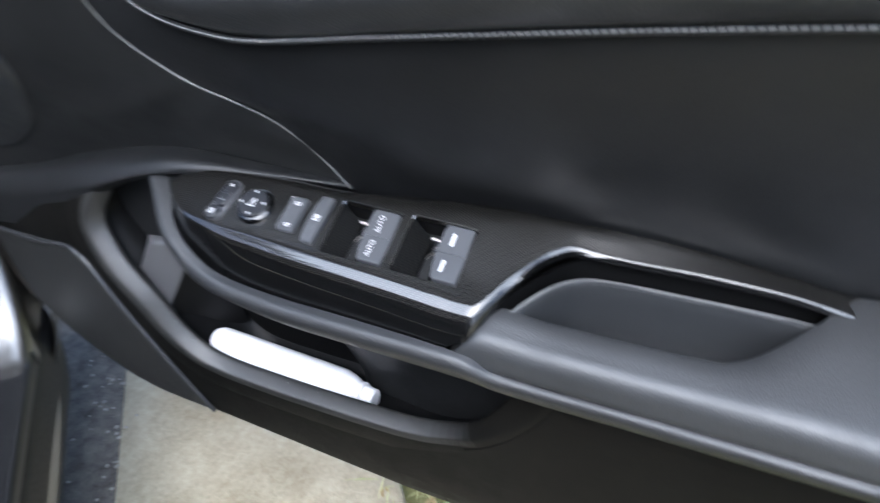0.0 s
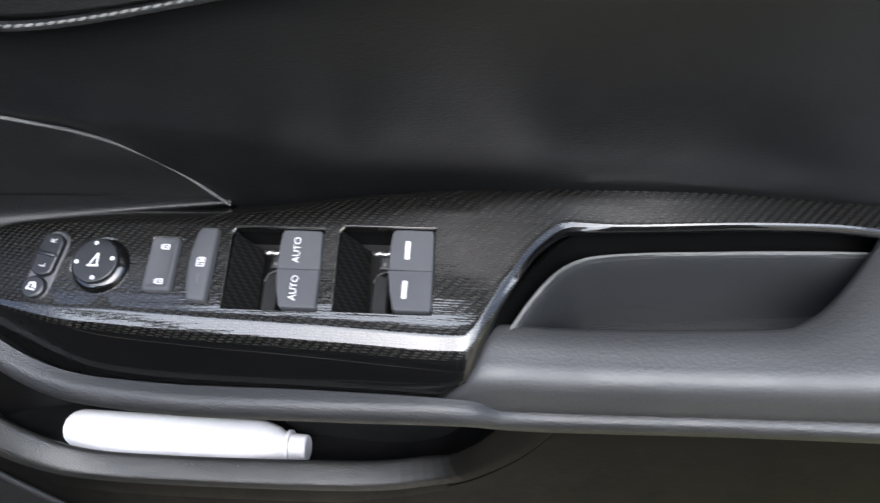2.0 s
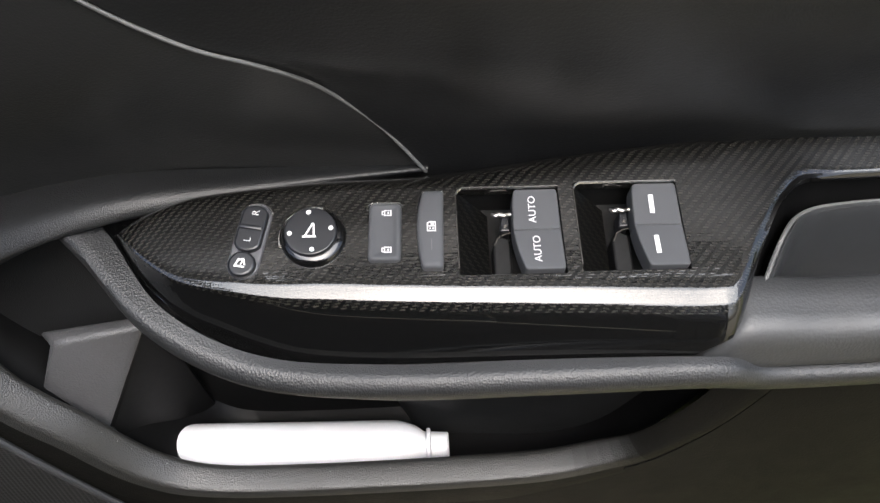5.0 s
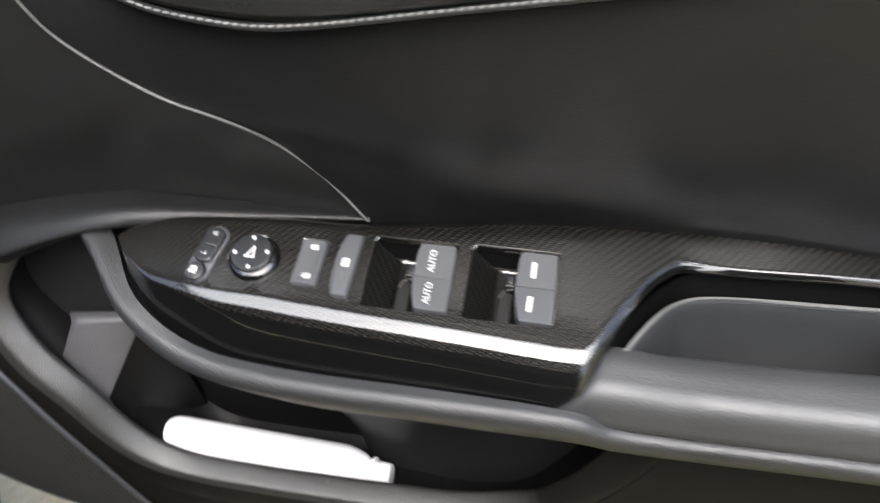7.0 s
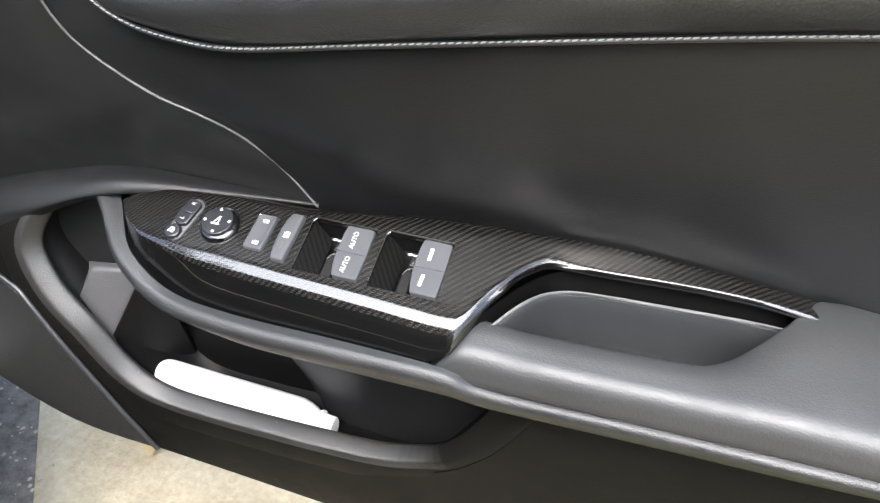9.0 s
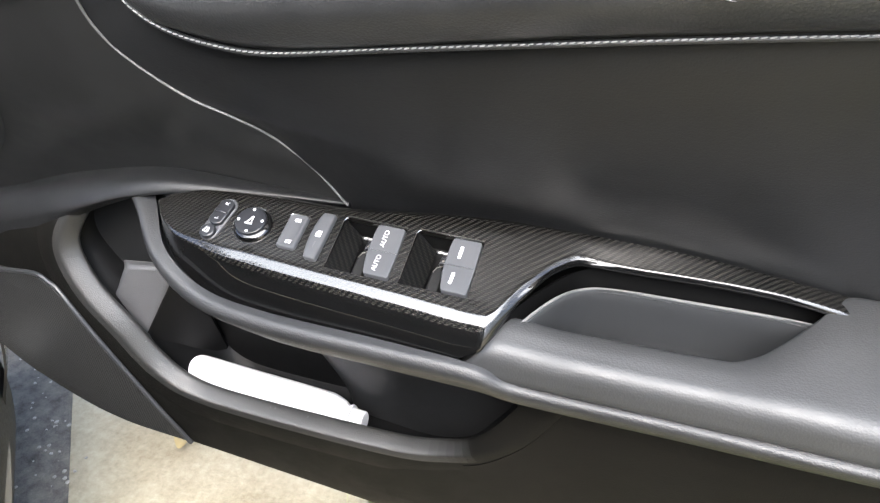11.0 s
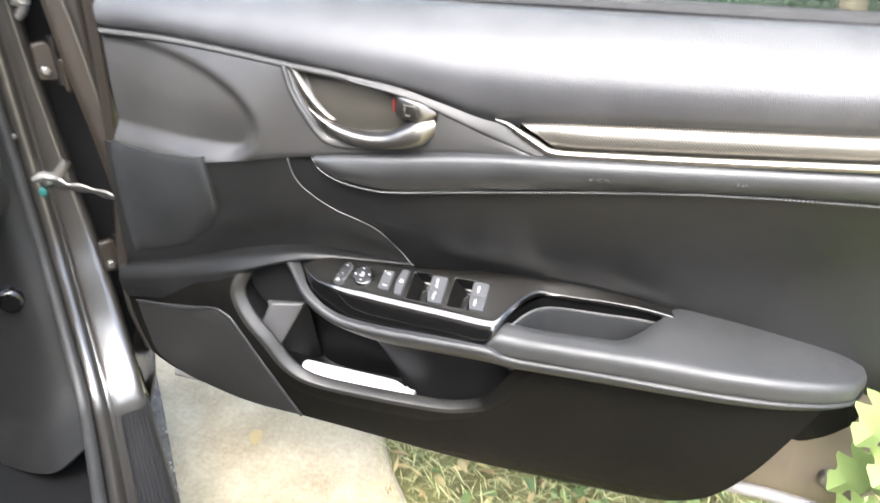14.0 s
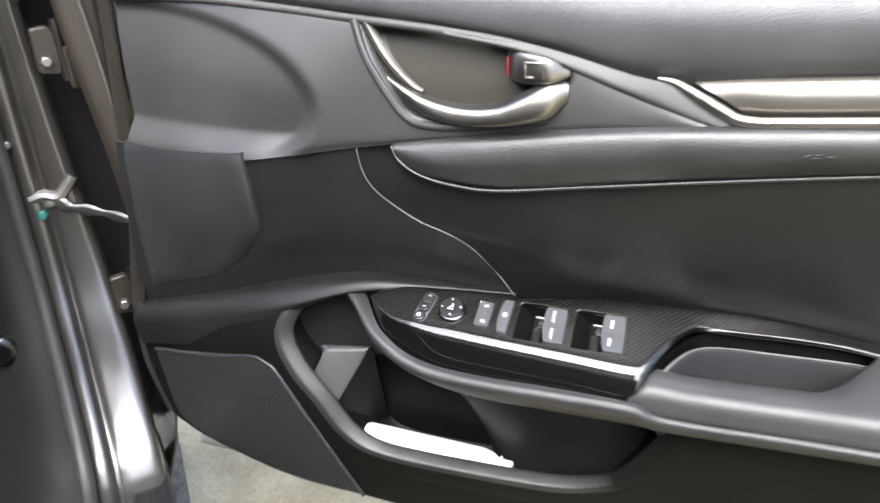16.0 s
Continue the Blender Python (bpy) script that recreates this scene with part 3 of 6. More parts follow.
plate = part("handle_panel", loft([
    [(-0.511, 0.056, 0.862), (-0.396, 0.036, 0.860), (-0.312, 0.026, 0.853), (-0.231, 0.017, 0.844), (-0.154, 0.013, 0.835), (-0.082, 0.010, 0.821), (-0.015, 0.010, 0.796), (0.055, 0.010, 0.764)],
    [(-0.511, 0.050, 0.855), (-0.396, 0.028, 0.852), (-0.312, 0.016, 0.844), (-0.231, 0.008, 0.835), (-0.154, 0.006, 0.826), (-0.082, 0.004, 0.812), (-0.015, 0.004, 0.789), (0.055, 0.005, 0.763)],
    [(-0.515, 0.036, 0.79), (-0.41, 0.008, 0.790), (-0.330, -0.004, 0.788), (-0.24, -0.003, 0.790), (-0.160, -0.001, 0.790), (-0.088, 0.0, 0.786), (-0.02, 0.001, 0.776), (0.055, 0.003, 0.762)],
    [(-0.519, 0.034, 0.735), (-0.42, 0.006, 0.735), (-0.345, -0.006, 0.736), (-0.245, -0.004, 0.745), (-0.165, -0.002, 0.752), (-0.092, 0.0, 0.760), (-0.025, 0.001, 0.764), (0.055, 0.003, 0.761)],
    [(-0.519, 0.036, 0.714), (-0.42, 0.010, 0.715), (-0.353, -0.002, 0.716), (-0.250, 0.0, 0.732), (-0.172, 0.001, 0.743), (-0.10, 0.002, 0.752), (-0.03, 0.003, 0.759), (0.055, 0.005, 0.760)],
], 190, 70, 0.003, handle_dent), PANEL, door, "satin black panel round the door handle", 60)
plate.data.materials.append(BOWLSKIN)
for f in plate.data.polygons:
    if inside_distance(f.center.x, f.center.z, BOWL) > 0.0025:
        f.material_index = 1
part("crease_bead", tube([p + Vector((0, -0.001, 0.001)) for p in cr(CREASE, 90)], lambda t: 0.0035 if t < 0.6 else 0.0035 - 0.005 * (t - 0.6), 12), BAND, door)
part("crease_band", loft([
    [(-0.154, 0.006, 0.834), (-0.08, 0.004, 0.822), (-0.008, 0.004, 0.801), (0.022, 0.005, 0.793), (0.060, 0.006, 0.772), (0.082, 0.006, 0.762)],
    [(-0.154, 0.003, 0.832), (-0.082, 0.0005, 0.818), (-0.014, 0.0, 0.795), (0.014, 0.001, 0.785), (0.052, 0.003, 0.768), (0.076, 0.004, 0.761)],
    [(-0.154, 0.003, 0.830), (-0.083, 0.001, 0.8155), (-0.017, 0.0, 0.7915), (0.010, 0.001, 0.781), (0.048, 0.003, 0.766), (0.073, 0.004, 0.7605)],
    [(-0.154, 0.007, 0.8285), (-0.084, 0.006, 0.813), (-0.020, 0.006, 0.788), (0.005, 0.006, 0.777), (0.044, 0.007, 0.7635), (0.070, 0.007, 0.7598)],
], 50, 14, 0.002), BAND, door, "broad satin band running to the strip")
part("handle_bezel", tube(cr([(-0.232, 0.004, 0.842), (-0.222, 0.0, 0.812), (-0.205, -0.002, 0.784), (-0.188, -0.002, 0.763), (-0.165, -0.002, 0.757), (-0.12, -0.001, 0.759), (-0.07, 0.0, 0.765)], 50), 0.0036, 10), PANEL, door)

# sill roll under the window
part("window_sill_roll", loft([
    [(-0.511, 0.085, 0.900), (-0.396, 0.085, 0.905), (-0.231, 0.085, 0.906), (-0.082, 0.085, 0.904), (0.0, 0.085, 0.902), (0.1, 0.085, 0.900), (0.35, 0.09, 0.895), (0.55, 0.10, 0.892)],
    [(-0.511, 0.068, 0.902), (-0.396, 0.062, 0.906), (-0.231, 0.060, 0.906), (-0.082, 0.058, 0.903), (0.0, 0.058, 0.901), (0.1, 0.058, 0.899), (0.35, 0.064, 0.894), (0.55, 0.080, 0.891)],
    [(-0.511, 0.052, 0.893), (-0.396, 0.040, 0.894), (-0.231, 0.032, 0.891), (-0.082, 0.026, 0.884), (0.0, 0.024, 0.880), (0.1, 0.024, 0.878), (0.35, 0.032, 0.875), (0.55, 0.050, 0.873)],
    [(-0.511, 0.046, 0.880), (-0.396, 0.030, 0.879), (-0.231, 0.016, 0.870), (-0.082, 0.006, 0.858), (0.0, 0.003, 0.848), (0.1, 0.004, 0.846), (0.35, 0.012, 0.846), (0.55, 0.030, 0.846)],
    [(-0.511, 0.048, 0.868), (-0.396, 0.031, 0.866), (-0.231, 0.012, 0.851), (-0.082, 0.004, 0.832), (0.0, 0.003, 0.815), (0.1, 0.005, 0.815), (0.35, 0.013, 0.819), (0.55, 0.030, 0.822)],
    [(-0.511, 0.056, 0.860), (-0.396, 0.040, 0.857), (-0.231, 0.022, 0.841), (-0.082, 0.014, 0.819), (0.0, 0.016, 0.793), (0.1, 0.018, 0.795), (0.35, 0.025, 0.804), (0.55, 0.040, 0.810)],
], 110, 40), SILL, door, "soft dark grey roll under the window")

# bright strip
part("strip_insert", loft([
    [(0.030, 0.0205, 0.7975), (0.12, 0.0182, 0.8005), (0.35, 0.0252, 0.8075), (0.55, 0.0402, 0.8125)],
    [(0.042, 0.0130, 0.792), (0.12, 0.0122, 0.795), (0.35, 0.0192, 0.802), (0.55, 0.0342, 0.807)],
    [(0.058, 0.0092, 0.784), (0.125, 0.0086, 0.7865), (0.35, 0.0156, 0.794), (0.55, 0.0306, 0.799)],
    [(0.072, 0.0094, 0.775), (0.13, 0.0086, 0.777), (0.35, 0.0156, 0.785), (0.55, 0.0306, 0.790)],
    [(0.078, 0.0140, 0.768), (0.13, 0.0130, 0.770), (0.35, 0.0200, 0.778), (0.55, 0.034, 0.784)],
], 60, 14, 0.003), WEAVE, door, "woven metallic strip insert")
part("chrome_strip", tube(
    cr([(0.012, 0.010, 0.797), (0.024, 0.007, 0.795), (0.036, 0.005, 0.789)], 8)[:-1] + cr([(0.036, 0.005, 0.789), (0.060, 0.004, 0.775), (0.072, 0.004, 0.769), (0.088, 0.004, 0.7675)], 14)[:-1]
    + cr([(0.088, 0.004, 0.7675), (0.20, 0.006, 0.7715), (0.35, 0.012, 0.777), (0.55, 0.028, 0.783)], 50), lambda t: 0.0045 if t > 0.12 else 0.002 + 0.02 * t, 12), SATINSTRIP, door, "bright satin chrome strip")
part("strip_upper_edge", tube(cr([(0.014, 0.017, 0.798), (0.12, 0.016, 0.8015), (0.35, 0.023, 0.8085), (0.55, 0.038, 0.8135)], 40), 0.0018, 8), RUBBER, door)

# inner release handle
handle = part("door_handle", loft([
    [(-0.208, 0.010, 0.798), (-0.190, 0.005, 0.790), (-0.168, 0.002, 0.781), (-0.140, 0.000, 0.776), (-0.112, -0.002, 0.778), (-0.092, -0.003, 0.786), (-0.072, 0.0, 0.795), (-0.056, 0.006, 0.796)],
    [(-0.208, 0.006, 0.796), (-0.190, -0.002, 0.787), (-0.168, -0.006, 0.778), (-0.140, -0.009, 0.773), (-0.112, -0.011, 0.774), (-0.090, -0.012, 0.781), (-0.070, -0.009, 0.790), (-0.054, 0.000, 0.793)],
    [(-0.206, 0.004, 0.793), (-0.188, -0.004, 0.781), (-0.166, -0.009, 0.771), (-0.140, -0.012, 0.767), (-0.112, -0.014, 0.767), (-0.088, -0.015, 0.771), (-0.068, -0.012, 0.778), (-0.053, -0.002, 0.786)],
    [(-0.204, 0.005, 0.790), (-0.187, -0.003, 0.776), (-0.165, -0.008, 0.765), (-0.140, -0.011, 0.761), (-0.112, -0.012, 0.761), (-0.088, -0.012, 0.764), (-0.068, -0.009, 0.769), (-0.054, 0.001, 0.778)],
    [(-0.202, 0.011, 0.787), (-0.186, 0.004, 0.772), (-0.164, 0.001, 0.761), (-0.140, 0.000, 0.758), (-0.112, 0.000, 0.758), (-0.088, 0.000, 0.760), (-0.068, 0.002, 0.765), (-0.055, 0.008, 0.774)],
], 64, 28, 0.0012), SATIN, door, "curved satin metal release handle")
part("handle_blade", loft([
    [(-0.2275, 0.013, 0.841), (-0.217, 0.012, 0.818), (-0.204, 0.010, 0.801), (-0.186, 0.006, 0.788), (-0.176, 0.004, 0.783)],
    [(-0.2255, 0.009, 0.841), (-0.212, 0.006, 0.818), (-0.199, 0.004, 0.802), (-0.184, 0.002, 0.789), (-0.175, 0.002, 0.784)],
    [(-0.2235, 0.012, 0.841), (-0.208, 0.010, 0.819), (-0.196, 0.008, 0.803), (-0.182, 0.005, 0.790), (-0.174, 0.004, 0.785)],
], 28, 8, 0.002), DULLMETAL, door, "slim metal blade of the handle bowl")
knob = part("lock_knob", loft([
    [(-0.103, 0.014, 0.817), (-0.092, 0.004, 0.818), (-0.072, 0.0, 0.815), (-0.058, 0.008, 0.810)],
    [(-0.104, 0.010, 0.815), (-0.092, -0.001, 0.815), (-0.071, -0.005, 0.812), (-0.056, 0.004, 0.807)],
    [(-0.105, 0.010, 0.800), (-0.093, -0.002, 0.797), (-0.070, -0.006, 0.796), (-0.053, 0.003, 0.800)],
    [(-0.104, 0.014, 0.795), (-0.093, 0.004, 0.793), (-0.070, 0.0, 0.793), (-0.054, 0.008, 0.796)],
], 30, 20, 0.0015), SATIN, handle, "satin metal lock knob")
for dx, dz, w, h in ((-0.007, 0.0, 0.0022, 0.013), (0.007, -0.0004, 0.0022, 0.012), (0.0, -0.0056, 0.015, 0.0022), (0.0, 0.0056, 0.015, 0.0018)):
    part("knob_emboss", block((w, 0.0022, h), (-0.080 + dx, -0.0050 - 0.05 * dx, 0.8045 + dz), 0.0007, (-8, 0, 3)), SATIN, handle)
part("red_flag", block((0.0012, 0.008, 0.015), (-0.1030, 0.009, 0.806), 0.0006), RED, handle, "red unlocked marker")

# glass and its rubber
glass = part("window_glass", thicken(grid([[(-0.44, 0.112, 0.86), (0.1, 0.112, 0.86), (0.62, 0.118, 0.86)], [(-0.44, 0.104, 0.94), (0.1, 0.102, 0.95), (0.62, 0.106, 0.95)],
                                           [(-0.30, 0.072, 1.08), (0.1, 0.055, 1.14), (0.60, 0.058, 1.15)], [(-0.05, 0.026, 1.20), (0.2, 0.010, 1.25), (0.56, 0.012, 1.25)]], True), 0.004), GLASS, door, "clear side window glass")
glass.visible_shadow = False
part("glass_seal", tube(cr([(-0.44, 0.098, 0.902), (0.0, 0.098, 0.904), (0.35, 0.102, 0.896), (0.60, 0.11, 0.892)], 40), 0.010, 10), RUBBER, door, "black window seal")

# mirror corner with a round tweeter
part("tweeter_cover", loft([
    [(-0.50, 0.115, 1.02), (-0.46, 0.11, 1.03), (-0.42, 0.11, 1.03), (-0.38, 0.12, 1.0)],
    [(-0.50, 0.10, 0.96), (-0.46, 0.088, 0.965), (-0.41, 0.088, 0.965), (-0.365, 0.11, 0.955)],
    [(-0.50, 0.10, 0.92), (-0.46, 0.086, 0.918), (-0.41, 0.086, 0.918), (-0.36, 0.11, 0.915)],
    [(-0.50, 0.10, 0.90), (-0.46, 0.10, 0.898), (-0.41, 0.10, 0.898), (-0.36, 0.115, 0.898)],
], 20, 16), SMOOTH, door, "black corner cover with tweeter")
part("tweeter_ring", tube([Vector((-0.428 + 0.034 * math.cos(i * math.tau / 32), 0.083 + 0.01 * math.sin(i * math.tau / 32) * 0.3, 0.945 + 0.030 * math.sin(i * math.tau / 32))) for i in range(33)], 0.006, 8, False), CHROME, door, "bright tweeter ring")
part("tweeter_mesh", disc(0.030, 0.004, 0.0015, Matrix.Translation((-0.428, 0.086, 0.945)) @ pose(0, 0, 0, 90, 0, 0), 28), VOID, door)

# ---- switch panel ----
XS = [-0.262, -0.245, -0.22, -0.17, -0.115, -0.05, 0.014, 0.033, 0.050, 0.066, 0.09, 0.13, 0.232]
Y_BACK = [0.046, 0.058, 0.066, 0.072, 0.077, 0.079, 0.078, 0.0775, 0.0775, 0.0775, 0.078, 0.0795, 0.0865]
Y_FRONT = [0.044, 0.024, 0.008, -0.004, -0.007, -0.009, -0.011, 0.019, 0.043, 0.0555, 0.0595, 0.061, 0.066]
Z_BACK = [0.556, 0.561, 0.564, 0.563, 0.5595, 0.5643, 0.5690, 0.5692, 0.5688, 0.5682, 0.5668, 0.5634, 0.5458]
# height of the lower edge of the turned-down front
Z_LIP = [0.554, 0.546, 0.540, 0.536, 0.534, 0.532, 0.530, 0.546, 0.549, 0.550, 0.549, 0.547, 0.540]


def panel_z(x, y):
    """Height of the switch panel's top skin."""
    yb, zb = interp(x, XS, Y_BACK), interp(x, XS, Z_BACK)
    flat = 0.566 + 0.45 * (y - 0.049) - 0.045 * x - (0.0 if x > -0.2 else 0.10 * (-0.2 - x)) - max(0.0, x - 0.01) * 0.03
    back = zb + (yb - y) * 0.55
    k = 0.004
    h = min(max(0.5 + 0.5 * (back - flat) / k, 0), 1)
    z = back + (flat - back) * h - k * h * (1 - h)
    if x > 0.0:
        yf = interp(x, XS, Y_FRONT)
        edge = interp(x, [0.01, 0.05, 0.07, 0.09, 0.13, 0.18, 0.22, 0.24], [0.5600, 0.5580, 0.5565, 0.5568, 0.5570, 0.5545, 0.5475, 0.5400])
        z += (edge + (zb - edge) * (y - yf) / (yb - yf) - z) * smooth01(x / 0.11)
    return z


def panel_frame(x, y, lift=0.0):
    """Pose of a thing set into the switch panel: local x along the door, y to the window, z out of the skin."""
    e = 0.002
    tx = Vector((2 * e, 0, panel_z(x + e, y) - panel_z(x - e, y))).normalized()
    ty = Vector((0, 2 * e, panel_z(x, y + e) - panel_z(x, y - e))).normalized()
    nz = tx.cross(ty).normalized()
    ty = nz.cross(tx)
    m = Matrix((tx, ty, nz)).transposed().to_4x4()
    m.translation = Vector((x, y, panel_z(x, y))) + nz * lift
    return m


# openings in the panel: x from, x to, y front, y back
HOLES = [(-0.1015, -0.0545, 0.0095, 0.0485), (-0.0475, 0.0, 0.0100, 0.0500)]


def build_switch_panel():
    bm = bmesh.new()
    xs = sorted(set([round(-0.262 + i * 0.490 / 120, 5) for i in range(121)] + [h[i] for h in HOLES for i in (0, 1)]))
    cols = []
    for x in xs:
        yb, yf = interp(x, XS, Y_BACK), interp(x, XS, Y_FRONT)
        deep = smooth01((yb - yf - 0.004) / 0.05) * (1.0 - min(max(x / 0.020, 0.0), 1.0))
        r = min(0.014, 0.55 * (yb - yf)) * (1.0 - 0.45 * smooth01((x - 0.010) / 0.030) - 0.35 * smooth01((x - 0.05) / 0.04)) * (0.22 + 0.78 * smooth01((x + 0.245) / 0.095))
        lo, hi = yf + r, yb - min(0.004, 0.25 * (yb - yf))
        n = 12
        span = [hi + (lo - hi) * i / (n - 1) for i in range(n)]
        if lo < 0.0088:
            span = [hi, hi - 0.35 * (hi - 0.05), hi - 0.7 * (hi - 0.05), 0.0500, 0.0485, 0.038, 0.029, 0.019, 0.0100, 0.0095, 0.5 * (0.0095 + lo), lo]
        col = [Vector((x, yb + 0.0015, panel_z(x, yb) - 0.006)), Vector((x, yb, panel_z(x, yb) - 0.0008))] + [Vector((x, y, panel_z(x, y))) for y in span]
        z0, z1 = panel_z(x, lo), interp(x, XS, Z_LIP)
        z1 += (z0 - 0.0026 - z1) * smooth01((x - 0.018) / 0.03)
        k = r / 0.014
        spots = [(lo - k * a, z0 - k * b) for a, b in ((0.0011, 0.0002), (0.0022, 0.0007), (0.0029, 0.00125), (0.0034, 0.00165), (0.0071, 0.0044), (0.0076, 0.0049))]
        ya, za = spots[-1]
        length = max(math.hypot(ya - yf, za - z1), 1e-5)
        f = min(1.0, 0.0075 * k / length)
        spots += [(ya + (yf - ya) * f * q, za + (z1 - za) * f * q) for q in (0.12, 0.55, 1.0)]
        for y, z in spots:
            col.append(Vector((x, y, z)))
        bottom = 0.5175 + smooth01((-0.19 - x) / 0.07) * 0.032
        z1 = min(z1, col[-1].z - 0.0004)
        end = z1 - 0.002 + (min(bottom, z1 - 0.002) - z1 + 0.002) * deep
        col.append(Vector((x, yf - 0.0005 * deep, z1 + (end - z1) * 0.5)))
        col.append(Vector((x, yf - 0.002 * deep, end)))
        col.append(Vector((x, yf + 0.004, end - 0.003)))
        cols.append(col)
    vs = [[bm.verts.new(p) for p in c] for c in cols]
    flat_at = {}
    for c in vs:
        run = 0.0
        for j, v in enumerate(c):
            run += (v.co - c[j - 1].co).length if j else 0.0
            flat_at[v] = (v.co.x, run)
    for i in range(len(vs) - 1):
        for j in range(len(vs[0]) - 1):
            cx = 0.5 * (xs[i] + xs[i + 1])
            cy = 0.25 * sum(v.co.y for v in (vs[i][j], vs[i + 1][j], vs[i + 1][j + 1], vs[i][j + 1]))
            if 2 <= j <= 12 and any(h[0] < cx < h[1] and h[2] < cy < h[3] for h in HOLES):
                continue
            face = bm.faces.new((vs[i][j], vs[i][j + 1], vs[i + 1][j + 1], vs[i + 1][j]))
            face.material_index = 1 if (j >= 21 and cx < 0.030) or (j >= 19 and cx > 0.04) else 0
    bmesh.ops.recalc_face_normals(bm, faces=bm.faces[:])
    up = sum(f.normal.z for f in bm.faces)
    if up < 0:
        bmesh.ops.reverse_faces(bm, faces=bm.faces[:])
    uv = bm.loops.layers.uv.new("UVMap")
    for face in bm.faces:
        for lp in face.loops:
            lp[uv].uv = flat_at[lp.vert]
    # turned-down lips of the openings
    for h in HOLES:
        x0, x1, y0, y1 = h
        for a, b in (((x0, y0), (x1, y0)), ((x1, y0), (x1, y1)), ((x1, y1), (x0, y1)), ((x0, y1), (x0, y0))):
            p, q = Vector((*a, panel_z(*a))), Vector((*b, panel_z(*b)))
            n = 8
            for i in range(n):
                s, e = p.lerp(q, i / n), p.lerp(q, (i + 1) / n)
                s.z, e.z = panel_z(s.x, s.y), panel_z(e.x, e.y)
                bm.faces.new([bm.verts.new(v) for v in (s, e, e + Vector((0, 0, -0.0035)), s + Vector((0, 0, -0.0035)))])
    return bm


part("carbon_switch_panel", build_switch_panel(), CARBON, door, "glossy carbon-weave switch panel", 50).data.materials.append(GLOSS)


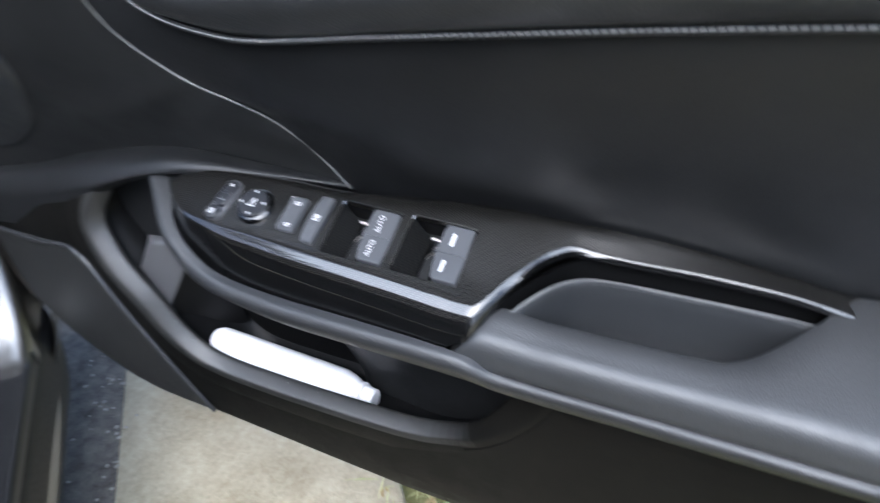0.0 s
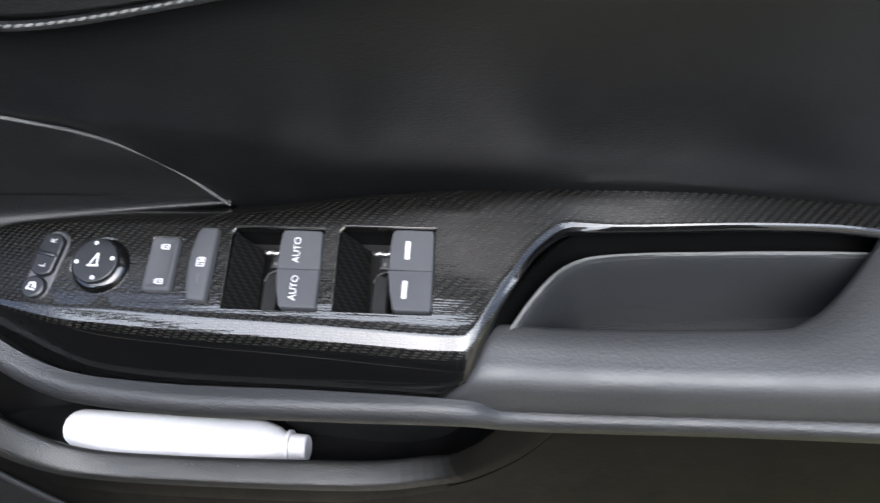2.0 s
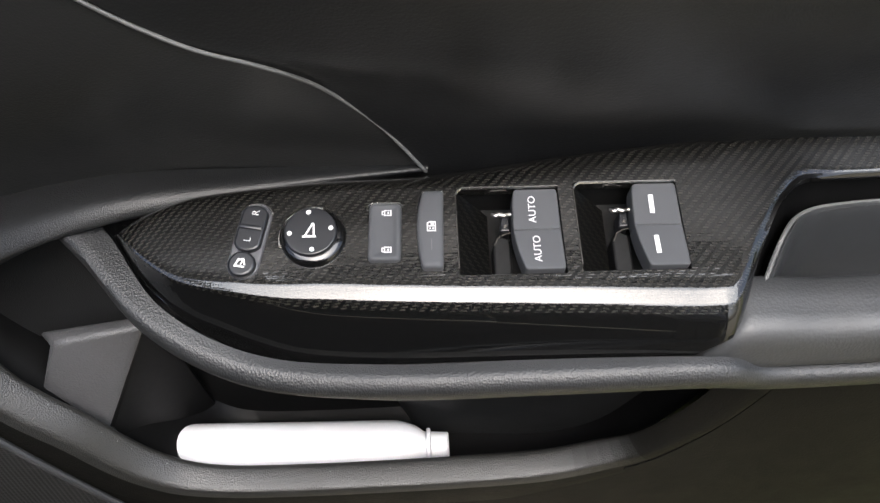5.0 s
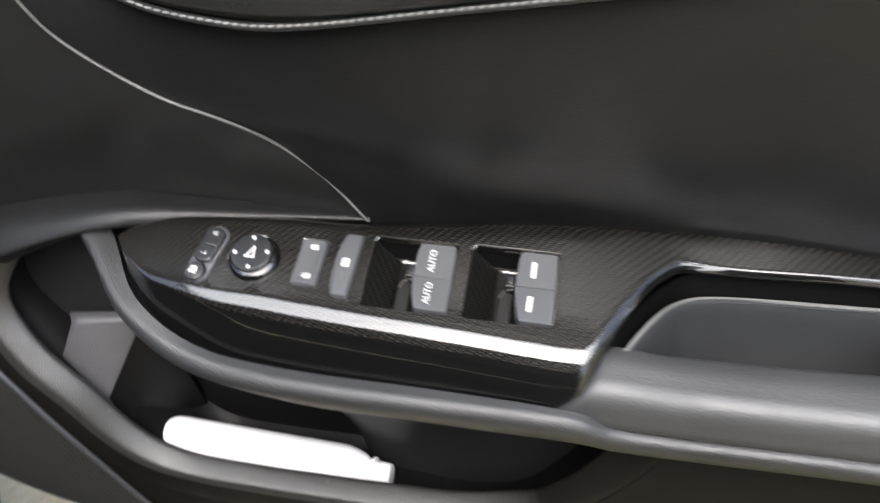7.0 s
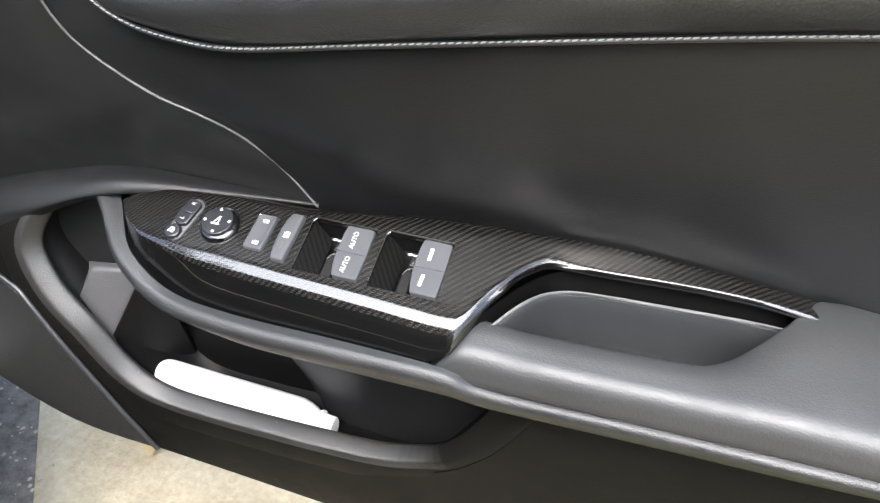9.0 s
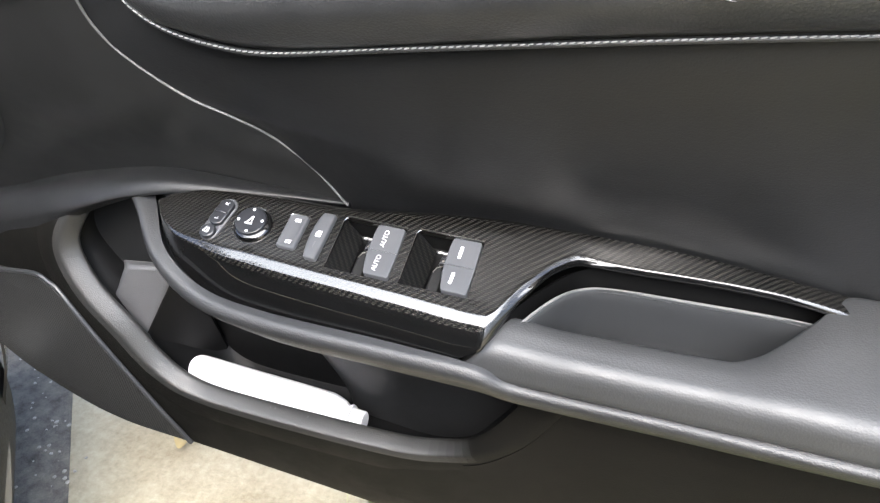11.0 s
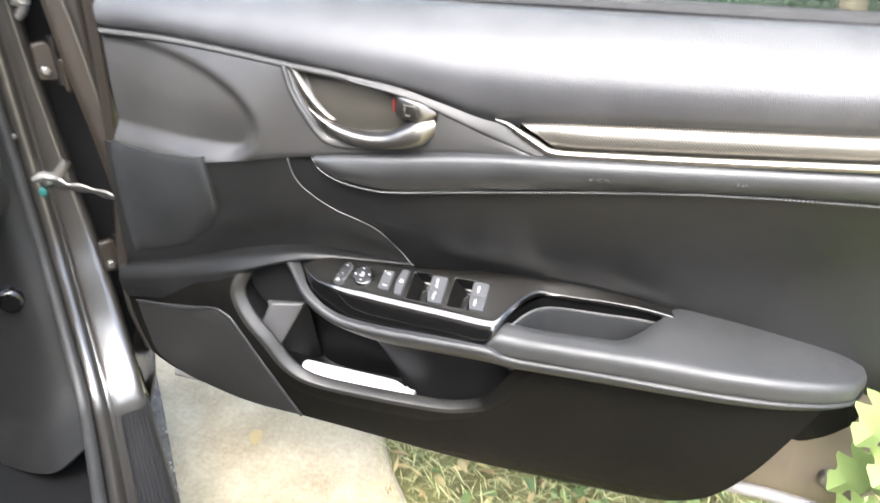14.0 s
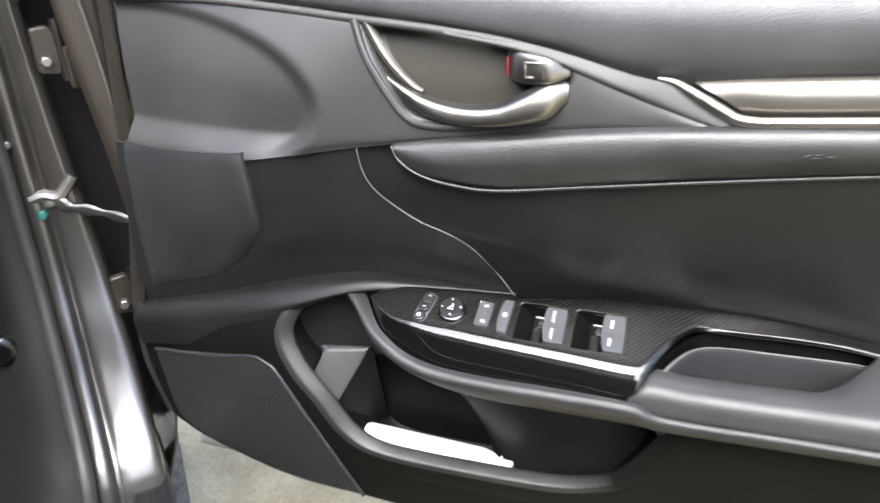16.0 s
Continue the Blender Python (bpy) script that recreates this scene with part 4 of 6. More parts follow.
def window_switch(hole, marks):
    x0, x1, y0, y1 = hole
    w = x1 - x0
    cx, cy = (x0 + x1) / 2, (y0 + y1) / 2
    f = panel_frame(cx, cy)
    d = (y1 - y0) * 1.1
    # lined well, open at the top
    bm = bmesh.new()
    top = [(-w / 2, -d / 2), (w / 2, -d / 2), (w / 2, d / 2), (-w / 2, d / 2)]
    a = [bm.verts.new((*p, -0.003)) for p in top]
    b = [bm.verts.new((p[0] * 0.97, p[1] * 0.95, -0.020)) for p in top]
    for i in range(4):
        bm.faces.new((a[i - 1], a[i], b[i], b[i - 1]))
    bm.faces.new(b)
    bmesh.ops.recalc_face_normals(bm, faces=bm.faces[:])
    bmesh.ops.reverse_faces(bm, faces=bm.faces[:])
    bm.transform(f)
    well = part("window_switch", bm, VOID, door, "power window switch set in a black well")
    # finger ramp that slopes down from the front side
    bm = bmesh.new()
    l0, l1 = -w / 2 + 0.0006, -w / 2 + 0.0145
    quad = [bm.verts.new(p) for p in ((l0, -d / 2 + 0.001, -0.001), (l1, -d / 2 + 0.001, -0.011), (l1, d / 2 - 0.009, -0.011), (l0, d / 2 - 0.002, -0.001))]
    bm.faces.new(quad)
    bmesh.ops.solidify(bm, geom=bm.faces[:], thickness=0.001)
    bm.transform(f)
    part("finger_ramp", bm, RAMPSKIN, well)
    edge = w / 2 - 0.0221
    part("inner_bracket", slab(rounded([(-0.0040, -0.0125), (0.0042, -0.0125), (0.0042, 0.0080), (-0.0010, 0.0100), (-0.0042, 0.0060)], 0.0012), 0.011, 0.0012, f @ pose(edge - 0.0046, -0.0088, -0.0195)), VOID, well, "dark fuzzy block")
    part("bracket_lip", tube([f @ Vector(p) for p in ((edge - 0.0080, -0.0040, -0.0082), (edge - 0.0062, -0.0002, -0.0080), (edge - 0.0030, 0.0016, -0.0080), (edge - 0.0002, 0.0022, -0.0082))], 0.0004, 6), DULLMETAL, well, "thin bright lip")
    part("contact_column", slab(rounded([(-0.0024, -0.0040), (0.0024, -0.0040), (0.0024, 0.0036), (-0.0014, 0.0040)], 0.0008), 0.009, 0.0008, f @ pose(edge - 0.0030, 0.0062, -0.0150)), KNOB, well, "black plastic column")
    # tiny metal disc added as a glint on the column
    part("column_glint", disc(0.0009, 0.0006, 0.0002, f @ pose(edge - 0.0028, 0.0046, -0.0060), 10), DULLMETAL, well)
    clip = tube(cr([(-0.0050, 0.0008, 0), (-0.0034, -0.0004, 0.0006), (-0.0016, 0.0004, 0.0002), (0.0006, -0.0004, 0.0006), (0.0026, 0.0003, 0.0002), (0.0046, 0.0001, 0.0004)], 20), lambda t: 0.0006 + 0.0006 * math.sin(min(1.0, t * 1.6) * math.pi * 0.8), 8)
    part("contact_clip", clip, STEEL, well, "bright metal clip").matrix_basis = f @ pose(edge - 0.0038, 0.0098, -0.0050)
    # two rocking halves
    bw = 0.0215
    bx = w / 2 - bw / 2 - 0.0006
    for k, (oy, tilt, txt) in enumerate(((d / 4 - 0.0005, 4, marks[0]), (-d / 4 + 0.0002, -4, marks[1]))):
        h = d / 2 - 0.0012
        out = rounded([(-bw / 2, -h / 2), (bw / 2, -h / 2), (bw / 2 - 0.0006, h / 2), (-bw / 2 + 0.0012, h / 2), (-bw / 2 + 0.0002, 0.2 * h)] if k == 0 else
                      [(-bw / 2 + 0.0042, -h / 2), (bw / 2 + 0.0004, -h / 2), (bw / 2, h / 2), (-bw / 2, h / 2), (-bw / 2 + 0.0012, 0.0)], [0.0006, 0.0006, 0.0020, 0.0020, 0.004] if k == 0 else [0.0016, 0.0016, 0.0006, 0.0006, 0.006], 4)
        m = f @ Matrix.Translation((bx, oy, -0.0085)) @ pose(0, 0, 0, tilt, 0, 0)
        part("rocker", slab(out, 0.0095, 0.0007, m), BUTTON, well, "grey rocker key")
        face = m @ Matrix.Translation((0.0, 0, 0.0096))
        if txt == "AUTO":
            part("lettering", text_mesh("AUTO", 0.0047, face @ pose(-0.0016 + 0.001 * k, 0, 0, 0, 0, 90)), MARK, well, "white AUTO lettering")
        else:
            part("dash_mark", slab(rounded([(-0.0011, -0.0045), (0.0011, -0.0045), (0.0011, 0.0045), (-0.0011, 0.0045)], 0.0003, 2), 0.0002, 0, face @ pose(-0.002, 0, 0)), MARK, well, "white dash")
    # rim of the well, its highlight built in: chrome back run, dull front side
    rim = [Vector((x0, y0 + 0.003, panel_z(x0, y0 + 0.003) + 0.0002)), Vector((x0, y1 - 0.003, panel_z(x0, y1 - 0.003) + 0.0002)), Vector((x0 + 0.003, y1, panel_z(x0 + 0.003, y1) + 0.0002)), Vector((x1, y1, panel_z(x1, y1) + 0.0002))]
    part("well_rim", tube([rim[1], rim[1].lerp(rim[2], 0.5) + Vector((-0.0005, 0.0005, 0)), rim[2], rim[3]], 0.0008, 8), CHROME, well, "bright rim")
    part("well_edge", tube([rim[0], rim[0].lerp(rim[1], 0.5), rim[1]], 0.00032, 6), ARMSTEEL, well, "thin dull edge of the well")
    return well


window_switch(HOLES[0], ("AUTO", "AUTO"))
window_switch(HOLES[1], ("-", "-"))


def bars(w, pieces, place):
    """A small symbol out of flat strokes: (x, y, length, width, angle)."""
    bm = bmesh.new()
    for x, y, ln, wd, ang in pieces:
        s = slab(rounded([(-ln / 2, -wd / 2), (ln / 2, -wd / 2), (ln / 2, wd / 2), (-ln / 2, wd / 2)], wd * 0.3, 2), 0.00015, 0, place @ pose(x * w, y * w, 0, 0, 0, ang))
        me = bpy.data.meshes.new("s")
        s.to_mesh(me)
        s.free()
        bm.from_mesh(me)
        bpy.data.meshes.remove(me)
    return bm


def dished(outline, levels, place):
    """A key cap: the outline drawn in step by step to the heights of the levels (inset, height), closed at its middle."""
    bm = bmesh.new()
    hx, hy = max(abs(p[0]) for p in outline), max(abs(p[1]) for p in outline)
    rings = [[bm.verts.new((p[0] * (hx - d) / hx, p[1] * (hy - d) / hy, z)) for p in outline] for d, z in levels]
    n = len(outline)
    for a, b in zip(rings, rings[1:]):
        for k in range(n):
            bm.faces.new((a[k], a[(k + 1) % n], b[(k + 1) % n], b[k]))
    mid = bm.verts.new((0, 0, levels[-1][1] - 0.0001))
    for k in range(n):
        bm.faces.new((rings[-1][k], rings[-1][(k + 1) % n], mid))
    bmesh.ops.recalc_face_normals(bm, faces=bm.faces[:])
    if mid.normal.z < 0:
        bmesh.ops.reverse_faces(bm, faces=bm.faces[:])
    bm.transform(place)
    return bm


# lock key with two padlock symbols
f = panel_frame(-0.1338, 0.0285, -0.0015)
lock_key = part("lock_switch", dished(rounded([(-0.0075, -0.0142), (0.0072, -0.0142), (0.0076, 0.0142), (-0.0070, 0.0142)], 0.0028), ((0.0, -0.004), (0.0, 0.0030), (0.0004, 0.0040), (0.0011, 0.0046), (0.0020, 0.0046), (0.0030, 0.0040), (0.0042, 0.0036), (0.0060, 0.0035)), f), BUTTON, door, "grey central locking key with a shallow hollow", 60)
# highlight on the opening's upper edge, built as a chrome arc
part("key_highlight", tube([f @ Vector(p) for p in ((-0.0080, 0.0118, 0.0020), (-0.0076, 0.0140, 0.0022), (-0.0060, 0.0151, 0.0022), (0.0064, 0.0151, 0.0022), (0.0078, 0.0140, 0.0020))], 0.0005, 6), CHROME, lock_key, "highlight along the edge of the opening")
for dy, opened in ((0.0088, 0), (-0.0092, 1)):
    strokes = [(0.3, 1.35, 0.0034, 0.0005, 0), (0.3, -1.35, 0.0034, 0.0005, 0), (1.9, 0, 0.0030, 0.0006, 90), (-1.3, 0, 0.0030, 0.0005, 90), (0.5, 0, 0.0009, 0.0009, 0),
               (-1.9, 0.95, 0.0014, 0.0005, 0), (-2.6, 0.0, 0.0021, 0.0005, 90), (-2.1, -0.95, 0.0012 if not opened else 0.0006, 0.0005, 0)]
    part("padlock_symbol", bars(0.00086, strokes, f @ Matrix.Translation((0.0012, dy, 0.0046))), MARK, lock_key, "white padlock symbol")
f = panel_frame(-0.1133, 0.0285, -0.001)
lockout = part("window_lock_switch", dished(rounded([(-0.0040, -0.0185), (0.0052, -0.0188), (0.0060, 0.0195), (-0.0034, 0.0195), (-0.0058, 0.0105), (-0.0064, 0.0), (-0.0058, -0.0100)], [0.0018, 0.0018, 0.0014, 0.0022, 0.008, 0.01, 0.008]), ((0.0, -0.004), (0.0, 0.0040), (0.0004, 0.0048), (0.0012, 0.0053), (0.0030, 0.0054)), f), BUTTON, door, "grey window lock-out key", 60)
# chrome arc in place of the highlight at the upper edge
part("key_highlight", tube([f @ Vector(p) for p in ((-0.0062, 0.0120, 0.0018), (-0.0052, 0.0170, 0.0020), (-0.0036, 0.0204, 0.0020), (0.0060, 0.0204, 0.0020))], 0.0005, 6), CHROME, lockout, "highlight along the edge of the opening")
part("window_symbol", bars(0.001, [(-1.7, -0.2, 0.0042, 0.0006, 90), (0.0, -2.1, 0.0036, 0.0006, 0), (1.8, 0.0, 0.0048, 0.0006, 90), (0.5, 2.2, 0.0026, 0.0006, 0), (-1.2, 1.9, 0.0016, 0.0006, 40), (0.0, 0.2, 0.0030, 0.0005, 0), (0.4, 1.2, 0.0020, 0.0014, 90), (-0.6, -1.0, 0.0008, 0.0008, 0), (0.8, -1.0, 0.0008, 0.0008, 0)], f @ Matrix.Translation((0.0002, 0.001, 0.0055))), MARK, lockout, "white car window symbol")
part("lockout_slot", bars(0.001, [(0, 0, 0.0050, 0.0005, 90)], f @ Matrix.Translation((0.0002, -0.0075, 0.0055))), DOT, lockout)

# mirror adjuster
f = panel_frame(-0.1655, 0.0275, -0.001)
adj = part("mirror_adjuster", disc(0.0146, 0.0044, 0.0036, f), GLOSS, door, "round glossy black mirror adjuster")
part("adjuster_pad", disc(0.0116, 0.0030, 0.0007, f @ Matrix.Translation((-0.0006, 0.0008, 0.0036))), KNOB, adj, "flat dark pad")
# the ring's highlight, built as a partial chrome arc
part("adjuster_highlight", tube([f @ Vector((0.0150 * math.cos(radians(75 + 4 * i)), 0.0150 * math.sin(radians(75 + 4 * i)), 0.0019)) for i in range(31)], 0.0006, 6), CHROME, adj, "highlight along the edge of the opening")
for k in range(4):
    a = k * math.tau / 4 + 0.12
    part("direction_dot", disc(0.0011, 0.0002, 0, f @ Matrix.Translation((-0.0006 + 0.0091 * math.cos(a), 0.0008 + 0.0091 * math.sin(a), 0.0067)), 12), MARK, adj, "white dot")
part("mirror_symbol", bars(0.001, [(-0.4, -2.4, 0.0060, 0.0010, 0), (-0.7, 0.8, 0.0066, 0.0008, 62), (1.5, 0.8, 0.0060, 0.0008, 93), (1.0, 3.7, 0.0014, 0.0008, 10)], f @ Matrix.Translation((-0.0006, 0.0004, 0.0067))), MARK, adj, "white wing mirror symbol")


# selector pill
f = panel_frame(-0.1935, 0.0265, -0.001) @ pose(0, 0, 0, 0, 0, -10)
pill_out = [(0.0072 * math.cos(a), (0.0112 if math.sin(a) > 0 else -0.0112) + 0.0072 * math.sin(a)) for a in [i * math.tau / 36 + 0.01 for i in range(36)]]
pill = part("mirror_selector", slab(pill_out, 0.0022, 0.001, f), DOT, door, "black oval mirror selector")
part("selector_slider", slab([(x * 0.82, y * 0.62 + 0.0052) for x, y in pill_out], 0.0028, 0.001, f @ Matrix.Translation((0, 0, 0.002))), KNOB, pill)
part("selector_bar", block((0.0105, 0.0022, 0.0016), (0, 0, 0), 0.0006), KNOB, pill).matrix_basis = f @ pose(0, 0.0052, 0.0052)
# chrome arc drawn where the opening catches its highlight
part("selector_highlight", tube([f @ Vector((0.0077 * math.cos(radians(30 + 6 * i)), 0.0112 + 0.0077 * math.sin(radians(30 + 6 * i)), 0.0012)) for i in range(24)], 0.0004, 6), CHROME, pill, "highlight along the edge of the opening")
part("fold_button", disc(0.0060, 0.0034, 0.0012, f @ Matrix.Translation((0, -0.0122, 0.0015)), 28), KNOB, pill, "round folding button")
part("letter_r", text_mesh("R", 0.0044, f @ pose(0.0005, 0.0125, 0.0049, 0, 0, 90)), MARK, pill, "white letter R")
part("letter_l", text_mesh("L", 0.0044, f @ pose(0.0, -0.0008, 0.0049, 0, 0, 90)), MARK, pill, "white letter L")
part("fold_symbol", bars(0.001, [(-1.6, 0, 0.0044, 0.0008, 75), (0.2, -1.6, 0.0040, 0.0008, 0), (-0.2, 1.6, 0.0030, 0.0008, 20), (1.6, 0.6, 0.0030, 0.0008, 110), (0.6, 0.2, 0.0022, 0.0007, 75)], f @ pose(-0.0003, -0.0122, 0.0050)), MARK, pill, "white folding mirror symbol")

# ---- armrest ----
AX = [0.002, 0.022, 0.05, 0.11, 0.16, 0.175, 0.190, 0.208, 0.229, 0.26, 0.33, 0.39, 0.425, 0.444]
A_BACK = [0.0190, 0.0190, 0.0193, 0.0195, 0.0205, 0.027, 0.040, 0.061, 0.0875, 0.091, 0.092, 0.092, 0.090, 0.088]
A_FRONT = [-0.0138, -0.0134, -0.0128, -0.0130, -0.0135, -0.0138, -0.0140, -0.0143, -0.0147, -0.0155, -0.0125, 0.0000, 0.020, 0.052]
A_TOP = [0.5320, 0.5310, 0.529, 0.529, 0.530, 0.530, 0.530, 0.530, 0.530, 0.530, 0.530, 0.5275, 0.5205, 0.512]
A_REAR = [0.5370, 0.5360, 0.5335, 0.5330, 0.5335, 0.5350, 0.5390, 0.5440, 0.5480, 0.5445, 0.536, 0.526, 0.5165, 0.507]
A_LOW = [0.508, 0.504, 0.503, 0.5025, 0.5025, 0.503, 0.503, 0.503, 0.503, 0.503, 0.5025, 0.501, 0.4975, 0.494]


def build_armrest():
    cols = []
    n = 140
    for i in range(n + 1):
        x = AX[0] + (AX[-1] - AX[0]) * i / n
        yb, yf = interp(x, AX, A_BACK), interp(x, AX, A_FRONT)
        zt, zr, zl = interp(x, AX, A_TOP), interp(x, AX, A_REAR), interp(x, AX, A_LOW)
        u = 1 - min((x - AX[0]) / 0.010, 1.0)
        tuck = 0.004 * (1 - math.sqrt(max(0.0, 1 - u * u)))
        yf, zt, zr, yb = yf + tuck, zt - tuck, zr - tuck, yb - 0.5 * tuck
        rb = min(0.006, 0.3 * (yb - yf))
        rf = min(0.014, 0.45 * (yb - yf), 0.56 * (zt - zl))
        rows = [(yb + 0.002, zl + 0.004), (yb, zr - rb)]
        for a in (30, 60, 90):
            rows.append((yb - rb * (1 - math.cos(radians(a))), zr - rb * (1 - math.sin(radians(a)))))
        mid = 0.5 * (yb + yf)
        rows.append((mid, 0.5 * (zt + zr) + 0.0006))
        for a in (0, 12, 24, 36, 45, 54, 66, 78, 90):
            y = yf + rf * (1 - math.sin(radians(a)) ** 0.72)
            rows.append((y, zt + (zr - zt) * (y - yf) / (yb - yf) - rf * (1 - math.cos(radians(a)) ** 0.72)))
        rows.append((yf + 0.0002, 0.5 * (zt - rf + zl + 0.003)))
        rows.append((yf, zl + 0.0035))
        rows.append((yf + 0.0025, zl))
        rows.append((yf + 0.012, zl - 0.002))
        lean = 0.018 * (1 - smooth01((x - AX[0]) / 0.10))
        cols.append([(x + lean * (z - zl + 0.002) / (zt - zl + 0.002) - 0.003 * (1 - smooth01((x - AX[0]) / 0.06)), y, z) for y, z in rows])
    bm = grid(cols)
    bm.verts.ensure_lookup_table()
    w = len(cols[0])
    for c in (0, n):
        bm.faces.new([bm.verts[c * w + k] for k in range(w)])
    bmesh.ops.recalc_face_normals(bm, faces=bm.faces[:])
    return bm


part("armrest_pad", build_armrest(), ARM, door, "padded black armrest", 50)

# grained band carrying switch panel and armrest
part("armrest_band", loft([
    [(-0.300, 0.070, 0.571), (-0.268, 0.048, 0.560), (-0.237, 0.012, 0.541), (-0.195, -0.005, 0.525), (-0.14, -0.010, 0.5195), (-0.06, -0.012, 0.519), (0.01, -0.014, 0.517), (0.045, -0.010, 0.5045), (0.14, -0.011, 0.504), (0.25, -0.013, 0.504), (0.34, -0.009, 0.5035), (0.41, 0.012, 0.4995), (0.440, 0.045, 0.495), (0.446, 0.09, 0.495)],
    [(-0.304, 0.060, 0.570), (-0.276, 0.036, 0.558), (-0.244, 0.005, 0.539), (-0.198, -0.012, 0.523), (-0.14, -0.018, 0.518), (-0.06, -0.020, 0.5175), (0.01, -0.0195, 0.515), (0.045, -0.0145, 0.5025), (0.14, -0.015, 0.502), (0.25, -0.0165, 0.502), (0.34, -0.0125, 0.5015), (0.411, 0.009, 0.4975), (0.441, 0.043, 0.493), (0.447, 0.09, 0.493)],
    [(-0.303, 0.058, 0.562), (-0.274, 0.033, 0.548), (-0.242, 0.003, 0.529), (-0.197, -0.015, 0.514), (-0.14, -0.021, 0.510), (-0.06, -0.0225, 0.509), (0.01, -0.0215, 0.507), (0.045, -0.016, 0.4975), (0.14, -0.016, 0.497), (0.25, -0.0175, 0.4985), (0.34, -0.013, 0.498), (0.411, 0.009, 0.494), (0.441, 0.043, 0.490), (0.447, 0.09, 0.490)],
    [(-0.298, 0.066, 0.555), (-0.266, 0.042, 0.541), (-0.236, 0.012, 0.521), (-0.194, -0.001, 0.501), (-0.14, -0.01, 0.494), (-0.06, -0.01, 0.491), (0.01, -0.01, 0.4895), (0.045, -0.0115, 0.488), (0.14, -0.0115, 0.4880), (0.25, -0.0140, 0.4905), (0.34, -0.0095, 0.4915), (0.407, 0.012, 0.49), (0.437, 0.045, 0.487), (0.443, 0.09, 0.487)],
    [(-0.298, 0.073, 0.5542), (-0.266, 0.049, 0.5402), (-0.236, 0.019, 0.5202), (-0.194, 0.006, 0.5002), (-0.14, -0.003, 0.4932), (-0.06, -0.003, 0.4902), (0.01, -0.003, 0.4887), (0.045, -0.0045, 0.4872), (0.14, -0.0045, 0.4867), (0.25, -0.008, 0.4927), (0.34, -0.0035, 0.4932), (0.407, 0.019, 0.4892), (0.437, 0.052, 0.4862), (0.443, 0.097, 0.4862)],
    [(-0.298, 0.089, 0.554), (-0.266, 0.065, 0.54), (-0.236, 0.035, 0.52), (-0.194, 0.022, 0.5), (-0.14, 0.013, 0.493), (-0.06, 0.013, 0.49), (0.01, 0.013, 0.4885), (0.045, 0.0115, 0.487), (0.14, 0.0115, 0.4865), (0.25, 0.008, 0.4925), (0.34, 0.0125, 0.493), (0.407, 0.035, 0.489), (0.437, 0.068, 0.486), (0.443, 0.113, 0.486)],
    [(-0.298, 0.086, 0.553), (-0.266, 0.08, 0.539), (-0.236, 0.08, 0.519), (-0.194, 0.08, 0.499), (-0.14, 0.08, 0.492), (-0.06, 0.08, 0.489), (0.01, 0.08, 0.4875), (0.045, 0.08, 0.486), (0.14, 0.08, 0.4855), (0.25, 0.08, 0.4915), (0.34, 0.08, 0.492), (0.407, 0.08, 0.488), (0.437, 0.08, 0.485), (0.443, 0.11, 0.485)],
], 130, 22, 0.002), PLASTIC, door, "grained black band under the armrest")

# pull cup
CUP = [(0.031, 0.006, 0.533), (0.050, 0.0355, 0.5395), (0.0665, 0.0535, 0.5393), (0.09, 0.059, 0.5395), (0.145, 0.062, 0.5380), (0.185, 0.0622, 0.5378), (0.214, 0.064, 0.535)]
part("pull_cup", loft([
    CUP,
    [(x + 0.003, y - 0.002, z - 0.004) for x, y, z in CUP],
    [(x + 0.005, y - 0.003, z - 0.056) for x, y, z in CUP],
    [(0.04, 0.004, 0.480), (0.06, 0.008, 0.477), (0.08, 0.010, 0.477), (0.10, 0.011, 0.477), (0.13, 0.012, 0.477), (0.17, 0.014, 0.477), (0.20, 0.03, 0.477)],
], 50, 20, 0.002), CUPSKIN, door, "smooth grey-black pull cup")
part("cup_rim", tube([p + Vector((0, -0.0006, 0.0004)) for p in cr(CUP, 50)], 0.0011, 8), PIPING, door, "pale edge of the pull cup")
# near-black sheet that paints in the shade of the gap
part("cup_gap", loft([
    [(0.020, 0.002, 0.538), (0.040, 0.032, 0.545), (0.064, 0.062, 0.549), (0.09, 0.069, 0.548), (0.14, 0.073, 0.545), (0.234, 0.080, 0.537)],
    [(0.030, 0.008, 0.525), (0.047, 0.038, 0.53), (0.066, 0.058, 0.53), (0.09, 0.064, 0.53), (0.14, 0.068, 0.528), (0.225, 0.074, 0.522)],
], 40, 6, 0.002), GAP, door)

# ---- lower door panel with the map pocket ----
# inner edge of the pocket's rim, from the top at the front round to the back
EDGE = [(-0.326, 0.553), (-0.345, 0.531), (-0.3555, 0.506), (-0.342, 0.4765), (-0.3155, 0.4425), (-0.2995, 0.4165), (-0.2865, 0.3995), (-0.270, 0.3865), (-0.245, 0.3795), (-0.20, 0.3770), (-0.16, 0.3765),
        (-0.11, 0.3770), (-0.053, 0.3800), (-0.014, 0.3930), (0.009, 0.4160), (0.0310, 0.4490), (0.056, 0.492)]
POCKET = [(p.x, p.y) for p in cr([(x, z, 0) for x, z in reversed(EDGE)], 80)] + [(-0.300, 0.556), (-0.268, 0.553), (-0.250, 0.530), (-0.235, 0.511), (-0.215, 0.500), (-0.195, 0.492), (-0.14, 0.488), (-0.04, 0.490)]


